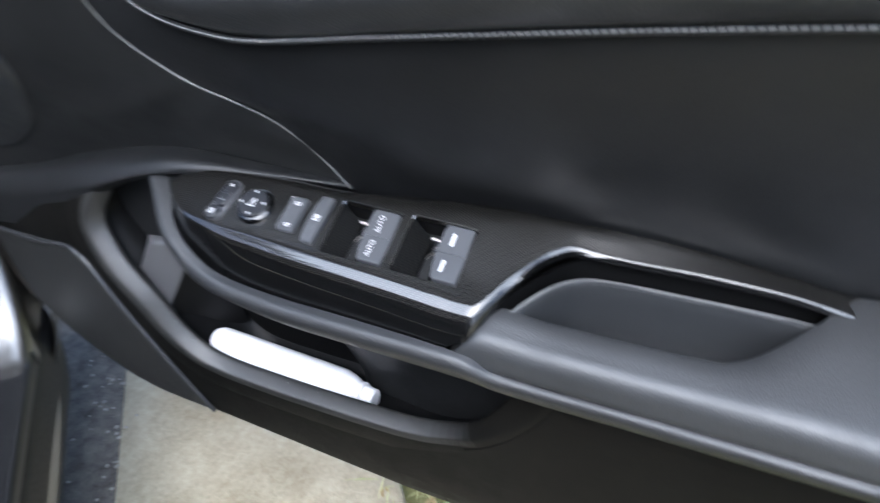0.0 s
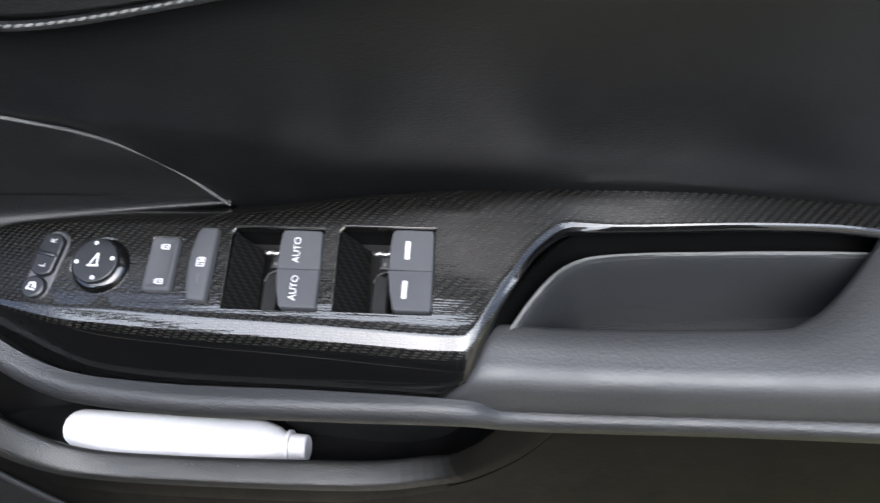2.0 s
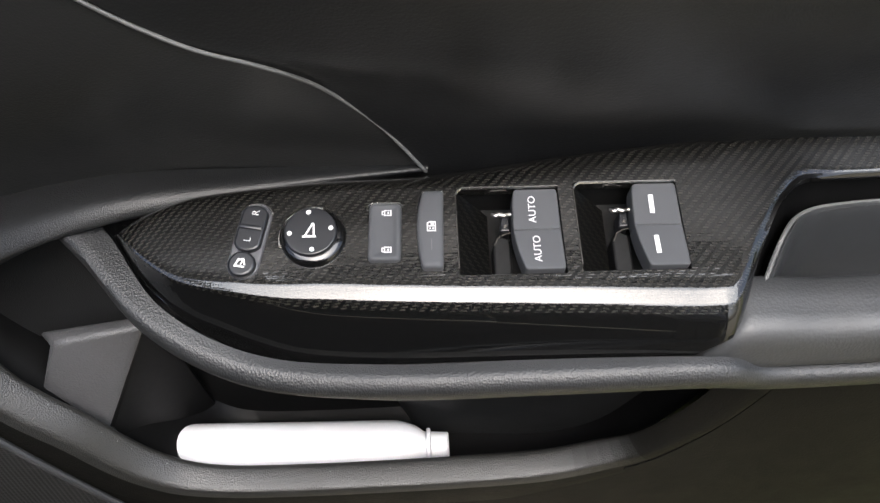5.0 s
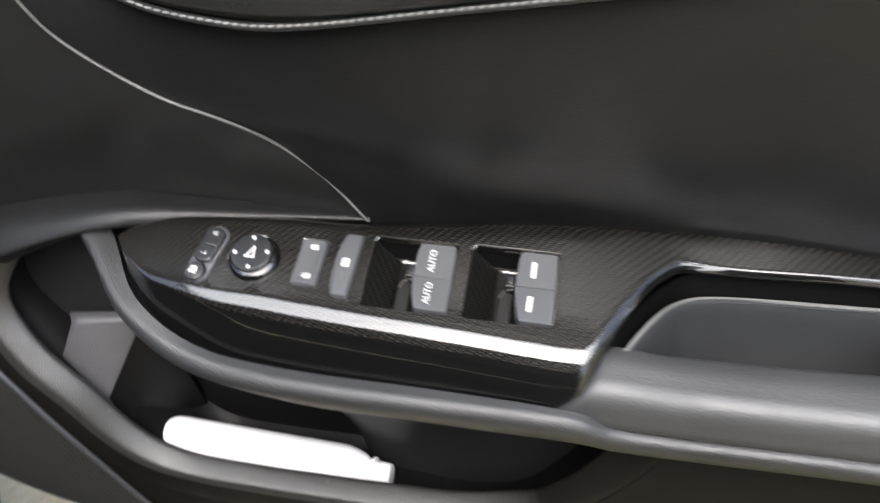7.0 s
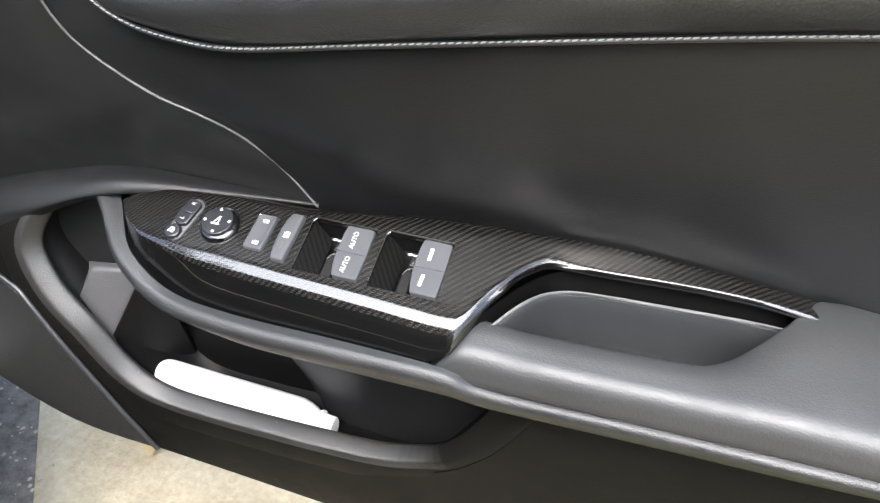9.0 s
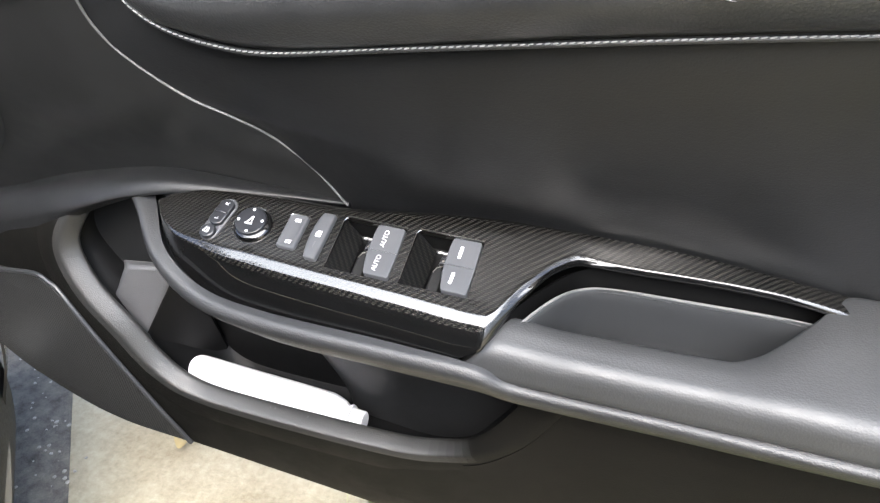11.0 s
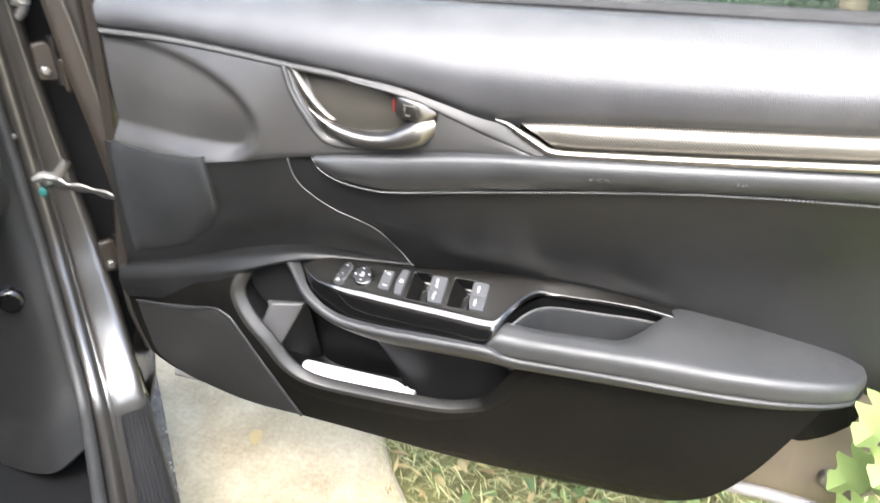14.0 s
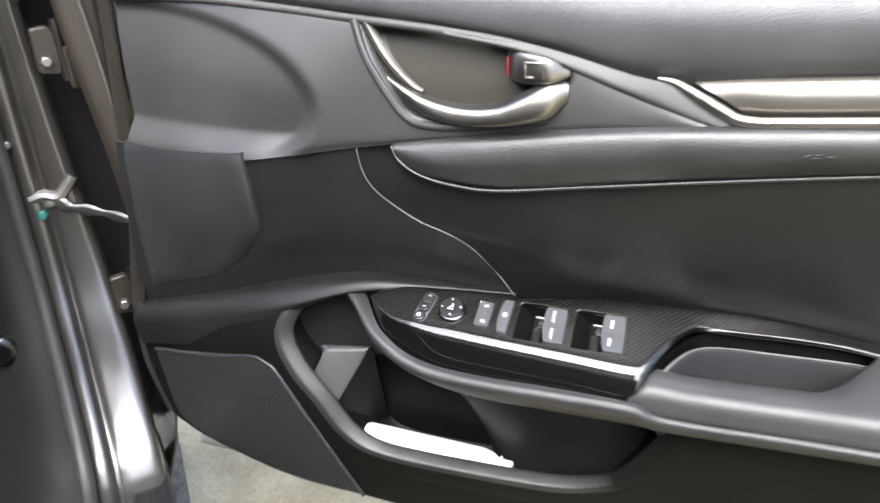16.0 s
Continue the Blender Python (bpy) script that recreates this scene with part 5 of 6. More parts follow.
def lower_face(x, z):
    """Depth of the lower panel."""
    y = interp(z, [0.24, 0.28, 0.31, 0.36, 0.45, 0.50, 0.56], [0.060, 0.030, 0.0235, 0.0195, 0.017, 0.024, 0.048])
    if x < -0.33:
        y += 0.045 * smooth01((-0.33 - x) / 0.30)
    if x > 0.02:
        y -= 0.005 * smooth01((x - 0.02) / 0.20) * smooth01((z - 0.28) / 0.15)
    if x > 0.30:
        y += 0.5 * (x - 0.30) ** 1.5
    return y


BOTTOM = [(-0.585, 0.50), (-0.585, 0.40), (-0.572, 0.345), (-0.545, 0.325), (-0.508, 0.316), (-0.40, 0.309), (-0.29, 0.302), (-0.19, 0.292), (-0.095, 0.280), (0.0, 0.266), (0.10, 0.255), (0.17, 0.253), (0.233, 0.268), (0.295, 0.301), (0.341, 0.358), (0.380, 0.432), (0.412, 0.488)]
mouth = cr([(x, z, 0) for x, z in reversed(EDGE)], 70)
low_out = [(p.x, p.y) for p in cr([(x, z, 0) for x, z in BOTTOM], 90)] + [(0.30, 0.505), (0.12, 0.508)]
for i, p in enumerate(mouth):
    t = (mouth[min(i + 1, 69)] - mouth[max(i - 1, 0)]).normalized()
    d = 0.017 - 0.009 * smooth01((i - 58) / 11) + 0.009 * smooth01((p.x + 0.03) / 0.06)
    low_out.append((p.x - t.y * d, p.y + t.x * d))
low_out += [(-0.365, 0.535), (-0.46, 0.505), (-0.55, 0.475)]
part("lower_panel", panel(low_out, [], lower_face, 0.004, 0, 0.018, 2), LOWER, door, "black lower door panel with a map pocket", 45)


def pocket_rim():
    path = cr([(x, z, 0) for x, z in EDGE], 170)
    rows = []
    for i, p in enumerate(path):
        t = (path[min(i + 1, 169)] - path[max(i - 1, 0)]).normalized()
        nx, nz = t.y, -t.x
        base = lower_face(p.x, p.y)
        row = []
        slim = 1 - 0.45 * smooth01((p.x + 0.03) / 0.06)
        slim *= 0.25 + 0.75 * smooth01(i / 22)
        wide = smooth01((p.x + 0.03) / 0.06)
        proud = 1 - smooth01((p.x + 0.10) / 0.10)
        c = 0.0045 + 0.0042 * (1 - smooth01((p.x + 0.300) / 0.05))
        c = c * (0.4 + 0.6 * smooth01(i / 14)) + 0.012 * wide
        for o, y in ((0.030, 0.024), (0.012, 0.0195), (0.003, 0.0160), (0.0006, 0.0142), (0.0, 0.0125), (c * 0.06, 0.0108), (c * 0.28, 0.0076), (c * 0.60, 0.0038), (c * 0.90, 0.0008), (c * 1.10, -0.0008), (c * 1.30, -0.0013), (c * 1.3 + 0.006 * slim, -0.0015), (c * 1.3 + 0.014 * slim, -0.0012), (c * 1.3 + 0.024 * slim, -0.0006), (c * 1.3 + 0.034 * slim, 0.0014)):
            k = y * (1 - 0.75 * wide) if y > 0 else y * proud + (1 - proud) * (-0.0003 if o < 0.020 + 0.008 * wide else 0.0025)
            b = min(1.0, o / 0.02)
            row.append((p.x + nx * o, lower_face(p.x + nx * o, p.y + nz * o) * b + base * (1 - b) + k, p.y + nz * o))
        rows.append(row)
    bm = grid(rows)
    bmesh.ops.recalc_face_normals(bm, faces=bm.faces[:])
    if sum(f.normal.y for f in bm.faces) > 0:
        bmesh.ops.reverse_faces(bm, faces=bm.faces[:])
    return bm


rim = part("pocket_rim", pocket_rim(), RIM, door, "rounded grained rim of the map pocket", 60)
# Shade set by material: front faces dark, rear end darker in steps.
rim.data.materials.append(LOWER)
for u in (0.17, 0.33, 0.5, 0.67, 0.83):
    rim.data.materials.append(grained("shaded_rim_plastic", (0.0160 - 0.0116 * u, 0.0158 - 0.0116 * u, 0.0148 - 0.0112 * u), 0.44 + 0.06 * u, 1050, 0.0003, 0.65, 0.2, 0.60 - 0.51 * u))
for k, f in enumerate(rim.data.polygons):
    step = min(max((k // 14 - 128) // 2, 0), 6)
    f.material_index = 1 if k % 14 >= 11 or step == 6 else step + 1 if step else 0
part("pocket_backing", panel([(-0.42, 0.31), (0.40, 0.31), (0.43, 0.57), (-0.42, 0.57)], [], lambda x, z: 0.099, 0.004, 0, 0.2), RUBBER, door)

# pocket walls and floor
def pocket_liner():
    loops = []
    for depth, grow, sink in ((0.012, 0.012, 0.0), (0.016, 0.012, 0.010), (0.024, 0.008, 0.028), (0.034, 0.005, 0.035), (0.048, 0.004, 0.036), (0.060, 0.003, 0.034), (0.068, 0.000, 0.026)):
        loop = []
        n = len(POCKET)
        for i, (x, z) in enumerate(POCKET):
            a, b = Vector(POCKET[i - 1]), Vector(POCKET[(i + 1) % n])
            t = (b - a).normalized()
            nrm = Vector((-t.y, t.x))
            if inside_distance(x + nrm.x * 0.004, z + nrm.y * 0.004, POCKET) > 0:
                nrm = -nrm
            low = sink * max(0.0, -nrm.y) ** 2 * smooth01((0.47 - z) / 0.06)
            loop.append((x + nrm.x * grow, 0.092 if depth > 0.065 else min(0.088, lower_face(x, z) + 0.004 + depth), z + nrm.y * grow - low))
        loops.append(loop)
    bm = bmesh.new()
    vs = [[bm.verts.new(p) for p in lp] for lp in loops]
    n = len(POCKET)
    for a, b in zip(vs, vs[1:]):
        for i in range(n):
            bm.faces.new((a[i - 1], a[i], b[i], b[i - 1]))
    bm.faces.new(vs[-1])
    bmesh.ops.recalc_face_normals(bm, faces=bm.faces[:])
    bmesh.ops.reverse_faces(bm, faces=bm.faces[:])
    return bm


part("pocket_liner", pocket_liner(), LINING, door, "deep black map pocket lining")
ledge = bmesh.new()
pts = [(-0.338, 0.060, 0.481), (-0.322, 0.049, 0.482), (-0.274, 0.055, 0.486), (-0.272, 0.066, 0.484), (-0.349, 0.037, 0.440), (-0.314, 0.037, 0.418), (-0.306, 0.042, 0.33), (-0.272, 0.102, 0.33), (-0.352, 0.040, 0.33), (-0.352, 0.102, 0.33)]
lv = [ledge.verts.new(p) for p in pts]
for q in ((0, 1, 2, 3), (1, 4, 5, 2), (2, 5, 6, 7, 3), (0, 9, 8, 4, 1), (4, 8, 6, 5), (9, 7, 6, 8), (0, 3, 7, 9)):
    ledge.faces.new([lv[i] for i in q])
bmesh.ops.recalc_face_normals(ledge, faces=ledge.faces[:])
bmesh.ops.bevel(ledge, geom=[e for e in ledge.edges if len(e.link_faces) == 2], offset=0.004, segments=3, profile=0.5, affect="EDGES")
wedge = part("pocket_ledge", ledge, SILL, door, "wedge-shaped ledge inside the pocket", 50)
# Rearward faces take the black lining, which paints in their shade.
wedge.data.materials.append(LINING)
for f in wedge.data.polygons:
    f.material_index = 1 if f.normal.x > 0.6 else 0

part("pocket_end_wall", loft([
    [(-0.385, 0.066, 0.565), (-0.34, 0.068, 0.566), (-0.275, 0.070, 0.566), (-0.245, 0.078, 0.566), (-0.238, 0.092, 0.566)],
    [(-0.385, 0.064, 0.52), (-0.34, 0.066, 0.52), (-0.275, 0.068, 0.52), (-0.245, 0.077, 0.52), (-0.238, 0.092, 0.52)],
    [(-0.385, 0.064, 0.47), (-0.34, 0.066, 0.47), (-0.275, 0.070, 0.47), (-0.245, 0.079, 0.47), (-0.238, 0.092, 0.47)],
], 30, 12, 0.002), SHOULDER, door)
part("cup_underside", loft([
    [(-0.222, 0.092, 0.505), (-0.200, 0.071, 0.505), (-0.150, 0.062, 0.504), (-0.05, 0.057, 0.503), (0.075, 0.056, 0.502)],
    [(-0.208, 0.092, 0.460), (-0.187, 0.071, 0.459), (-0.138, 0.063, 0.457), (-0.04, 0.058, 0.456), (0.070, 0.056, 0.455)],
    [(-0.178, 0.092, 0.412), (-0.158, 0.073, 0.411), (-0.112, 0.066, 0.409), (-0.03, 0.060, 0.407), (0.065, 0.058, 0.405)],
    [(-0.152, 0.093, 0.365), (-0.136, 0.078, 0.365), (-0.095, 0.072, 0.364), (-0.02, 0.066, 0.362), (0.065, 0.062, 0.360)],
    [(-0.146, 0.094, 0.334), (-0.130, 0.080, 0.334), (-0.090, 0.075, 0.334), (-0.02, 0.069, 0.334), (0.065, 0.064, 0.334)],
], 40, 24, 0.002), SHOULDER, door, "rounded inner wall of the map pocket", 60)

# speaker grille
GRILLE = [(p.x, p.y) for p in rounded([(-0.566, 0.440), (-0.405, 0.4755), (-0.370, 0.461), (-0.298, 0.333), (-0.286, 0.306), (-0.40, 0.312), (-0.505, 0.319), (-0.555, 0.342)], [0.008, 0.014, 0.03, 0.02, 0.004, 0.01, 0.02, 0.02], 4)]
part("speaker_grille", panel(GRILLE, [], lambda x, z: lower_face(x, z) - 0.0035, 0.004, 0.002, 0.018), GRILLE_SKIN, door, "fine black speaker grille")
part("grille_rim", tube([Vector((x, lower_face(x, z) - 0.003, z)) for x, z in [(p.x, p.y) for p in cr([(-0.566, 0.442, 0), (-0.48, 0.457, 0), (-0.41, 0.4745, 0), (-0.387, 0.4725, 0), (-0.368, 0.459, 0), (-0.332, 0.398, 0), (-0.298, 0.335, 0), (-0.283, 0.304, 0)], 60)]], 0.0022, 8), SMOOTH, door)

# dark tail of the trim that shows below the end of the armrest
TAIL = rounded([(0.375, 0.395), (0.396, 0.384), (0.428, 0.402), (0.451, 0.427), (0.4555, 0.447), (0.436, 0.458), (0.405, 0.470), (0.380, 0.450)], [0.004, 0.012, 0.02, 0.012, 0.008, 0.01, 0.01, 0.004], 5)
part("trim_tail", panel([(p.x, p.y) for p in TAIL], [], lambda x, z: 0.070, 0.010, 0.003, 0.03), LOWER, door, "dark lower tail of the door trim")

# metal front end of the door by the hinges
part("door_front_end", loft([[(-0.523 - k, 0.062, z), (-0.545 - k, 0.075, z), (-0.575 - k, 0.105, z), (-0.60 - k, 0.16, z), (-0.64 - k, 0.22, z), (-0.74 - k, 0.30, z)] for z, k in ((0.95, 0.0), (0.86, 0.0), (0.72, 0.012), (0.60, 0.028), (0.49, 0.052), (0.40, 0.058), (0.34, 0.045))], 14, 30, 0.003), BROWN, door, "brown painted front end of the door")

# painted door shell behind the trim, with its lower seal
SHELL_OUT = [(p.x, p.y) for p in rounded([(-0.50, 0.90), (-0.515, 0.40), (-0.46, 0.315), (-0.20, 0.275), (0.15, 0.262), (0.46, 0.272), (0.545, 0.34), (0.60, 0.60), (0.62, 0.86)], [0.03, 0.1, 0.06, 0.1, 0.1, 0.03, 0.06, 0.1, 0.05], 6)]
part("door_shell", panel(SHELL_OUT, [], lambda x, z: 0.105 - 0.02 * smooth01((x - 0.25) / 0.2) + (0.03 if x < -0.5 else 0.0), 0.05, 0.006, 0.08), SHELL, door, "beige-grey painted steel door shell")
part("bottom_seal", tube(cr([(-0.55, 0.085, 0.285), (-0.2, 0.08, 0.272), (0.15, 0.072, 0.288), (0.351, 0.058, 0.300), (0.49, 0.060, 0.280)], 40), 0.009, 12), GREYRUBBER, door, "grey rubber seal along the door foot")
part("shell_bolt", disc(0.013, 0.012, 0.004, Matrix.Translation((0.448, 0.088, 0.322)) @ pose(0, 0, 0, 90, 0, 0), 24), STEEL, door, "round steel plug")


# ---- bottle in the pocket ----
def bottle():
    top = thing("plastic_bottle", (-0.20, 0.058, 0.339), "white plastic squeeze bottle lying in the door pocket", "bottle")
    axis = [(-0.298, 0.0035), (-0.2975, 0.0125), (-0.2955, 0.0165), (-0.288, 0.0183), (-0.22, 0.0180), (-0.156, 0.0178), (-0.145, 0.0168), (-0.136, 0.0140), (-0.131, 0.0105), (-0.128, 0.0092)]
    def turn(profile, ratio=1.0):
        bm = bmesh.new()
        rings = []
        for x, r in profile:
            rings.append([bm.verts.new((x, 0.058 + r * math.cos(k * math.tau / 28), 0.3545 - 0.05 * (x + 0.2) + r * ratio * math.sin(k * math.tau / 28))) for k in range(28)])
        for a, b in zip(rings, rings[1:]):
            for k in range(28):
                bm.faces.new((a[k], a[(k + 1) % 28], b[(k + 1) % 28], b[k]))
        bm.faces.new(rings[0][::-1])
        bm.faces.new(rings[-1])
        bmesh.ops.recalc_face_normals(bm, faces=bm.faces[:])
        return bm
    smoothed = [(p.x, p.y) for p in cr([(x, r, 0) for x, r in axis], 60)]
    part("bottle_body", turn(smoothed), WHITE, top)
    part("neck_collar", turn([(-0.1288, 0.0092), (-0.1284, 0.0122), (-0.1262, 0.0122), (-0.1258, 0.0092)]), WHITE, top)
    part("bottle_cap", turn([(-0.1260, 0.0085), (-0.1256, 0.0098), (-0.1150, 0.0094), (-0.1140, 0.0084)]), WHITE, top, "off-white screw cap")
    return top


bottle()

# ---- body of the car: along runs to the rear, out to the street side ----
car = door


def at(along, out, z):
    return (-0.58 + 0.7071 * (along + out), 0.033 + 0.7071 * (out - along), z)


# height, place along: the foot of the pillar sweeps into the step
SWEEP = [(1.16, -0.10), (1.00, -0.14), (0.92, -0.152), (0.75, -0.150), (0.62, -0.142), (0.52, -0.125), (0.45, -0.100), (0.38, -0.070), (0.32, -0.032), (0.285, 0.010), (0.271, 0.07), (0.269, 0.25), (0.268, 0.6), (0.268, 1.1), (0.268, 1.6)]


def sweep(outs):
    """Rows of points: out, and depth behind the curve of the pillar and step."""
    rows = []
    for i, (z, a) in enumerate(SWEEP):
        p, q = SWEEP[max(i - 1, 0)], SWEEP[min(i + 1, len(SWEEP) - 1)]
        t = Vector((q[1] - p[1], q[0] - p[0])).normalized()
        rows.append([at(a + t.y * d, o, z - t.x * d) for o, d in outs])
    return rows


def jamb_edge(z):
    """How far out the painted jamb reaches at that height."""
    return interp(z, [0.25, 0.42, 0.55, 0.75, 0.92, 1.16], [-0.003, -0.006, -0.014, -0.027, -0.034, -0.036])


def jamb_rows():
    rows = []
    for i, (z, a) in enumerate(SWEEP):
        p, q = SWEEP[max(i - 1, 0)], SWEEP[min(i + 1, len(SWEEP) - 1)]
        t = Vector((q[1] - p[1], q[0] - p[0])).normalized()
        r = jamb_edge(z)
        outs = ((r + 0.001, 0.10), (r + 0.004, 0.03), (r + 0.002, 0.007), (r - 0.005, 0.0005), (0.5 * (r - 0.052), 0.0), (-0.047, 0.001), (-0.053, 0.0035), (-0.060, 0.004))
        rows.append([at(a + t.y * d, o, z - t.x * d) for o, d in outs])
    return rows


part("hinge_pillar", loft(jamb_rows(), 40, 110, 0.002), PAINT, car, "dark bronze painted hinge pillar", 60)
part("pillar_flange", loft(sweep([(-0.058, 0.004), (-0.064, -0.003), (-0.074, -0.004), (-0.084, 0.001)]), 14, 110, 0.002), PAINT, car, "raised body flange")
part("jamb_seal", tube(cr([r[0] for r in sweep([(-0.090, -0.010)])], 130), 0.0095, 12), SEAL, car, "dark grey rubber door seal")
part("scuff_plate", loft([[at(a, o, z) for a in (0.012, 0.03, 0.3, 0.8, 1.5)] for o, z in ((0.003, 0.258), (0.0015, 0.273), (-0.010, 0.2755), (-0.034, 0.2755), (-0.043, 0.274), (-0.045, 0.266))], 40, 24, 0.002), SCUFF, car, "black scuff plate on the door step", 60)
for k in range(7):
    part("tread_rib", tube([Vector(at(a, -0.006 - 0.0055 * k, 0.2762)) for a in (0.05, 0.3, 0.8, 1.5)], 0.0007, 6), SCUFF, car)
part("side_skirt", loft([[at(a, o, z) for a in (-0.10, 0.3, 0.7, 1.1, 1.6)] for o, z in ((-0.004, 0.262), (0.0, 0.255), (0.001, 0.235), (-0.006, 0.17), (-0.03, 0.10), (-0.09, 0.08))], 30, 24, 0.003), RUBBER, car, "matt black side skirt")
part("front_wing", loft([[at(a, o, z) for a in (-0.045, -0.3, -0.7, -1.2)] for o, z in ((-0.10, 0.99), (0.0, 0.96), (0.03, 0.88), (0.045, 0.7), (0.045, 0.5), (0.03, 0.3), (0.0, 0.2))], 24, 30, 0.003), PAINT, car, "dark bronze front wing")
# added sheet, keeps the sky from showing through the hinge gap
part("hinge_cavity", loft([[at(-0.24 - k, o, z) for o in (-0.05, 0.0, 0.05, 0.12)] for z, k in ((1.05, 0.0), (0.8, 0.0), (0.5, 0.0), (0.2, 0.0))], 8, 12, 0.004), RUBBER, car, "added black sheet closing the hinge cavity")
part("check_strap", tube(cr([at(-0.140, -0.060, 0.612), at(-0.136, -0.044, 0.610), at(-0.128, -0.030, 0.602), at(-0.112, -0.004, 0.597), at(-0.085, 0.022, 0.592), at(-0.05, 0.045, 0.590)], 30), lambda t: 0.0058 - 0.0022 * t + 0.0012 * math.sin(t * 26), 8, True, 1.4), STEEL, car, "bright steel door check strap")
part("check_bracket", tube(cr([at(-0.140, -0.074, 0.617), at(-0.139, -0.058, 0.620), at(-0.137, -0.043, 0.616), at(-0.136, -0.030, 0.628), at(-0.136, -0.020, 0.640)], 20), lambda t: 0.0065 - 0.002 * abs(t - 0.4), 8, True, 1.3), STEEL, car, "bent steel bracket")
part("bracket_plate", block((0.040, 0.004, 0.052), at(-0.147, -0.046, 0.606), 0.002, (0, 0, 45)), PAINT, car)
part("check_bolt", disc(0.0065, 0.009, 0.002, Matrix.Translation(at(-0.136, -0.064, 0.598)) @ pose(0, 0, 0, 90, 0, 45), 6), TEAL, car, "teal marked bolt")
for z0, mat in ((0.785, TEAL), (0.69, STEEL)):
    part("flange_bolt", disc(0.0050, 0.006, 0.0015, Matrix.Translation(at(-0.139, -0.080, z0)) @ pose(0, 0, 0, 90, 0, 45), 6), mat, car, "small marked bolt" if mat is TEAL else "small steel bolt")
for z0, a0, o0 in ((0.795, -0.128, -0.012), (0.485, -0.100, 0.004)):
    hinge = part("door_hinge", slab(rounded([(-0.014, -0.026), (0.012, -0.030), (0.018, 0.008), (0.008, 0.028), (-0.013, 0.026)], 0.006), 0.010, 0.003, Matrix.Translation(at(a0, o0, z0)) @ pose(0, 0, 0, 90, 0, 48)), BROWN, car, "painted door hinge")
    part("hinge_pin", tube([Vector(at(a0 + 0.006, o0 + 0.016, z0 - 0.036)), Vector(at(a0 + 0.006, o0 + 0.016, z0 + 0.034))], 0.006, 12), ARMSTEEL, hinge, "steel hinge pin")
    part("hinge_bolt", disc(0.007, 0.008, 0.002, Matrix.Translation(at(a0 + 0.010, o0 - 0.002, z0 - 0.012)) @ pose(0, 0, 0, 90, 0, 48), 6), STEEL, hinge)
    part("hinge_leaf", slab(rounded([(-0.014, -0.024), (0.016, -0.018), (0.016, 0.022), (-0.014, 0.026)], 0.005), 0.006, 0.002, Matrix.Translation(at(a0 + 0.022, o0 + 0.030, z0 - 0.02)) @ pose(0, 0, 0, 90, 0, 70)), BROWN, hinge)
part("wiring_loom", tube(cr([at(-0.17, -0.030, 0.945), at(-0.14, -0.022, 0.918), at(-0.128, -0.014, 0.892), at(-0.136, -0.020, 0.868), at(-0.16, -0.030, 0.852)], 24), lambda t: 0.0065 + 0.0012 * math.sin(t * 60), 8), GREYRUBBER, car, "ribbed grey wiring boot")
part("loom_clip", block((0.014, 0.010, 0.018), at(-0.132, -0.026, 0.880), 0.003, (0, 15, 45)), STEEL, car)
part("wing_flange", loft([[at(a - 0.010, o, z), at(a, o + 0.006, z), at(a + 0.004, 0.5 * (o + 0.050), z), at(a + 0.004, 0.050, z), at(a - 0.02, 0.060, z)] for z, a, o in ((0.925, -0.085, 0.006), (0.915, -0.075, 0.002), (0.80, -0.066, 0.010), (0.66, -0.055, 0.026), (0.50, -0.050, 0.036), (0.34, -0.045, 0.040))], 16, 30, 0.003), BROWN, car, "dark folded edge of the front wing")
part("trim_end_cover", loft([[(-0.559, 0.090, 0.868), (-0.537, 0.074, 0.872), (-0.514, 0.060, 0.874)], [(-0.553, 0.086, 0.80), (-0.535, 0.071, 0.80), (-0.516, 0.056, 0.80)], [(-0.540, 0.078, 0.72), (-0.533, 0.069, 0.72), (-0.524, 0.058, 0.72)], [(-0.536, 0.078, 0.66), (-0.534, 0.072, 0.66), (-0.530, 0.064, 0.66)]], 12, 20, 0.003), SMOOTH, car, "grey end cover of the door trim")
part("pillar_trim", loft([
    [at(-0.12, -0.095, 1.16), at(-0.13, -0.14, 1.16), at(-0.20, -0.22, 1.16)],
    [at(-0.135, -0.095, 0.80), at(-0.14, -0.14, 0.80), at(-0.20, -0.22, 0.80)],
    [at(-0.12, -0.095, 0.56), at(-0.125, -0.14, 0.56), at(-0.19, -0.22, 0.56)],
    [at(-0.075, -0.095, 0.42), at(-0.09, -0.14, 0.41), at(-0.17, -0.22, 0.40)],
    [at(-0.01, -0.095, 0.31), at(-0.03, -0.15, 0.28), at(-0.14, -0.24, 0.25)],
    [at(0.08, -0.095, 0.262), at(0.06, -0.16, 0.22), at(-0.08, -0.26, 0.18)],
], 24, 40, 0.004), KICK, car, "black kick panel trim")
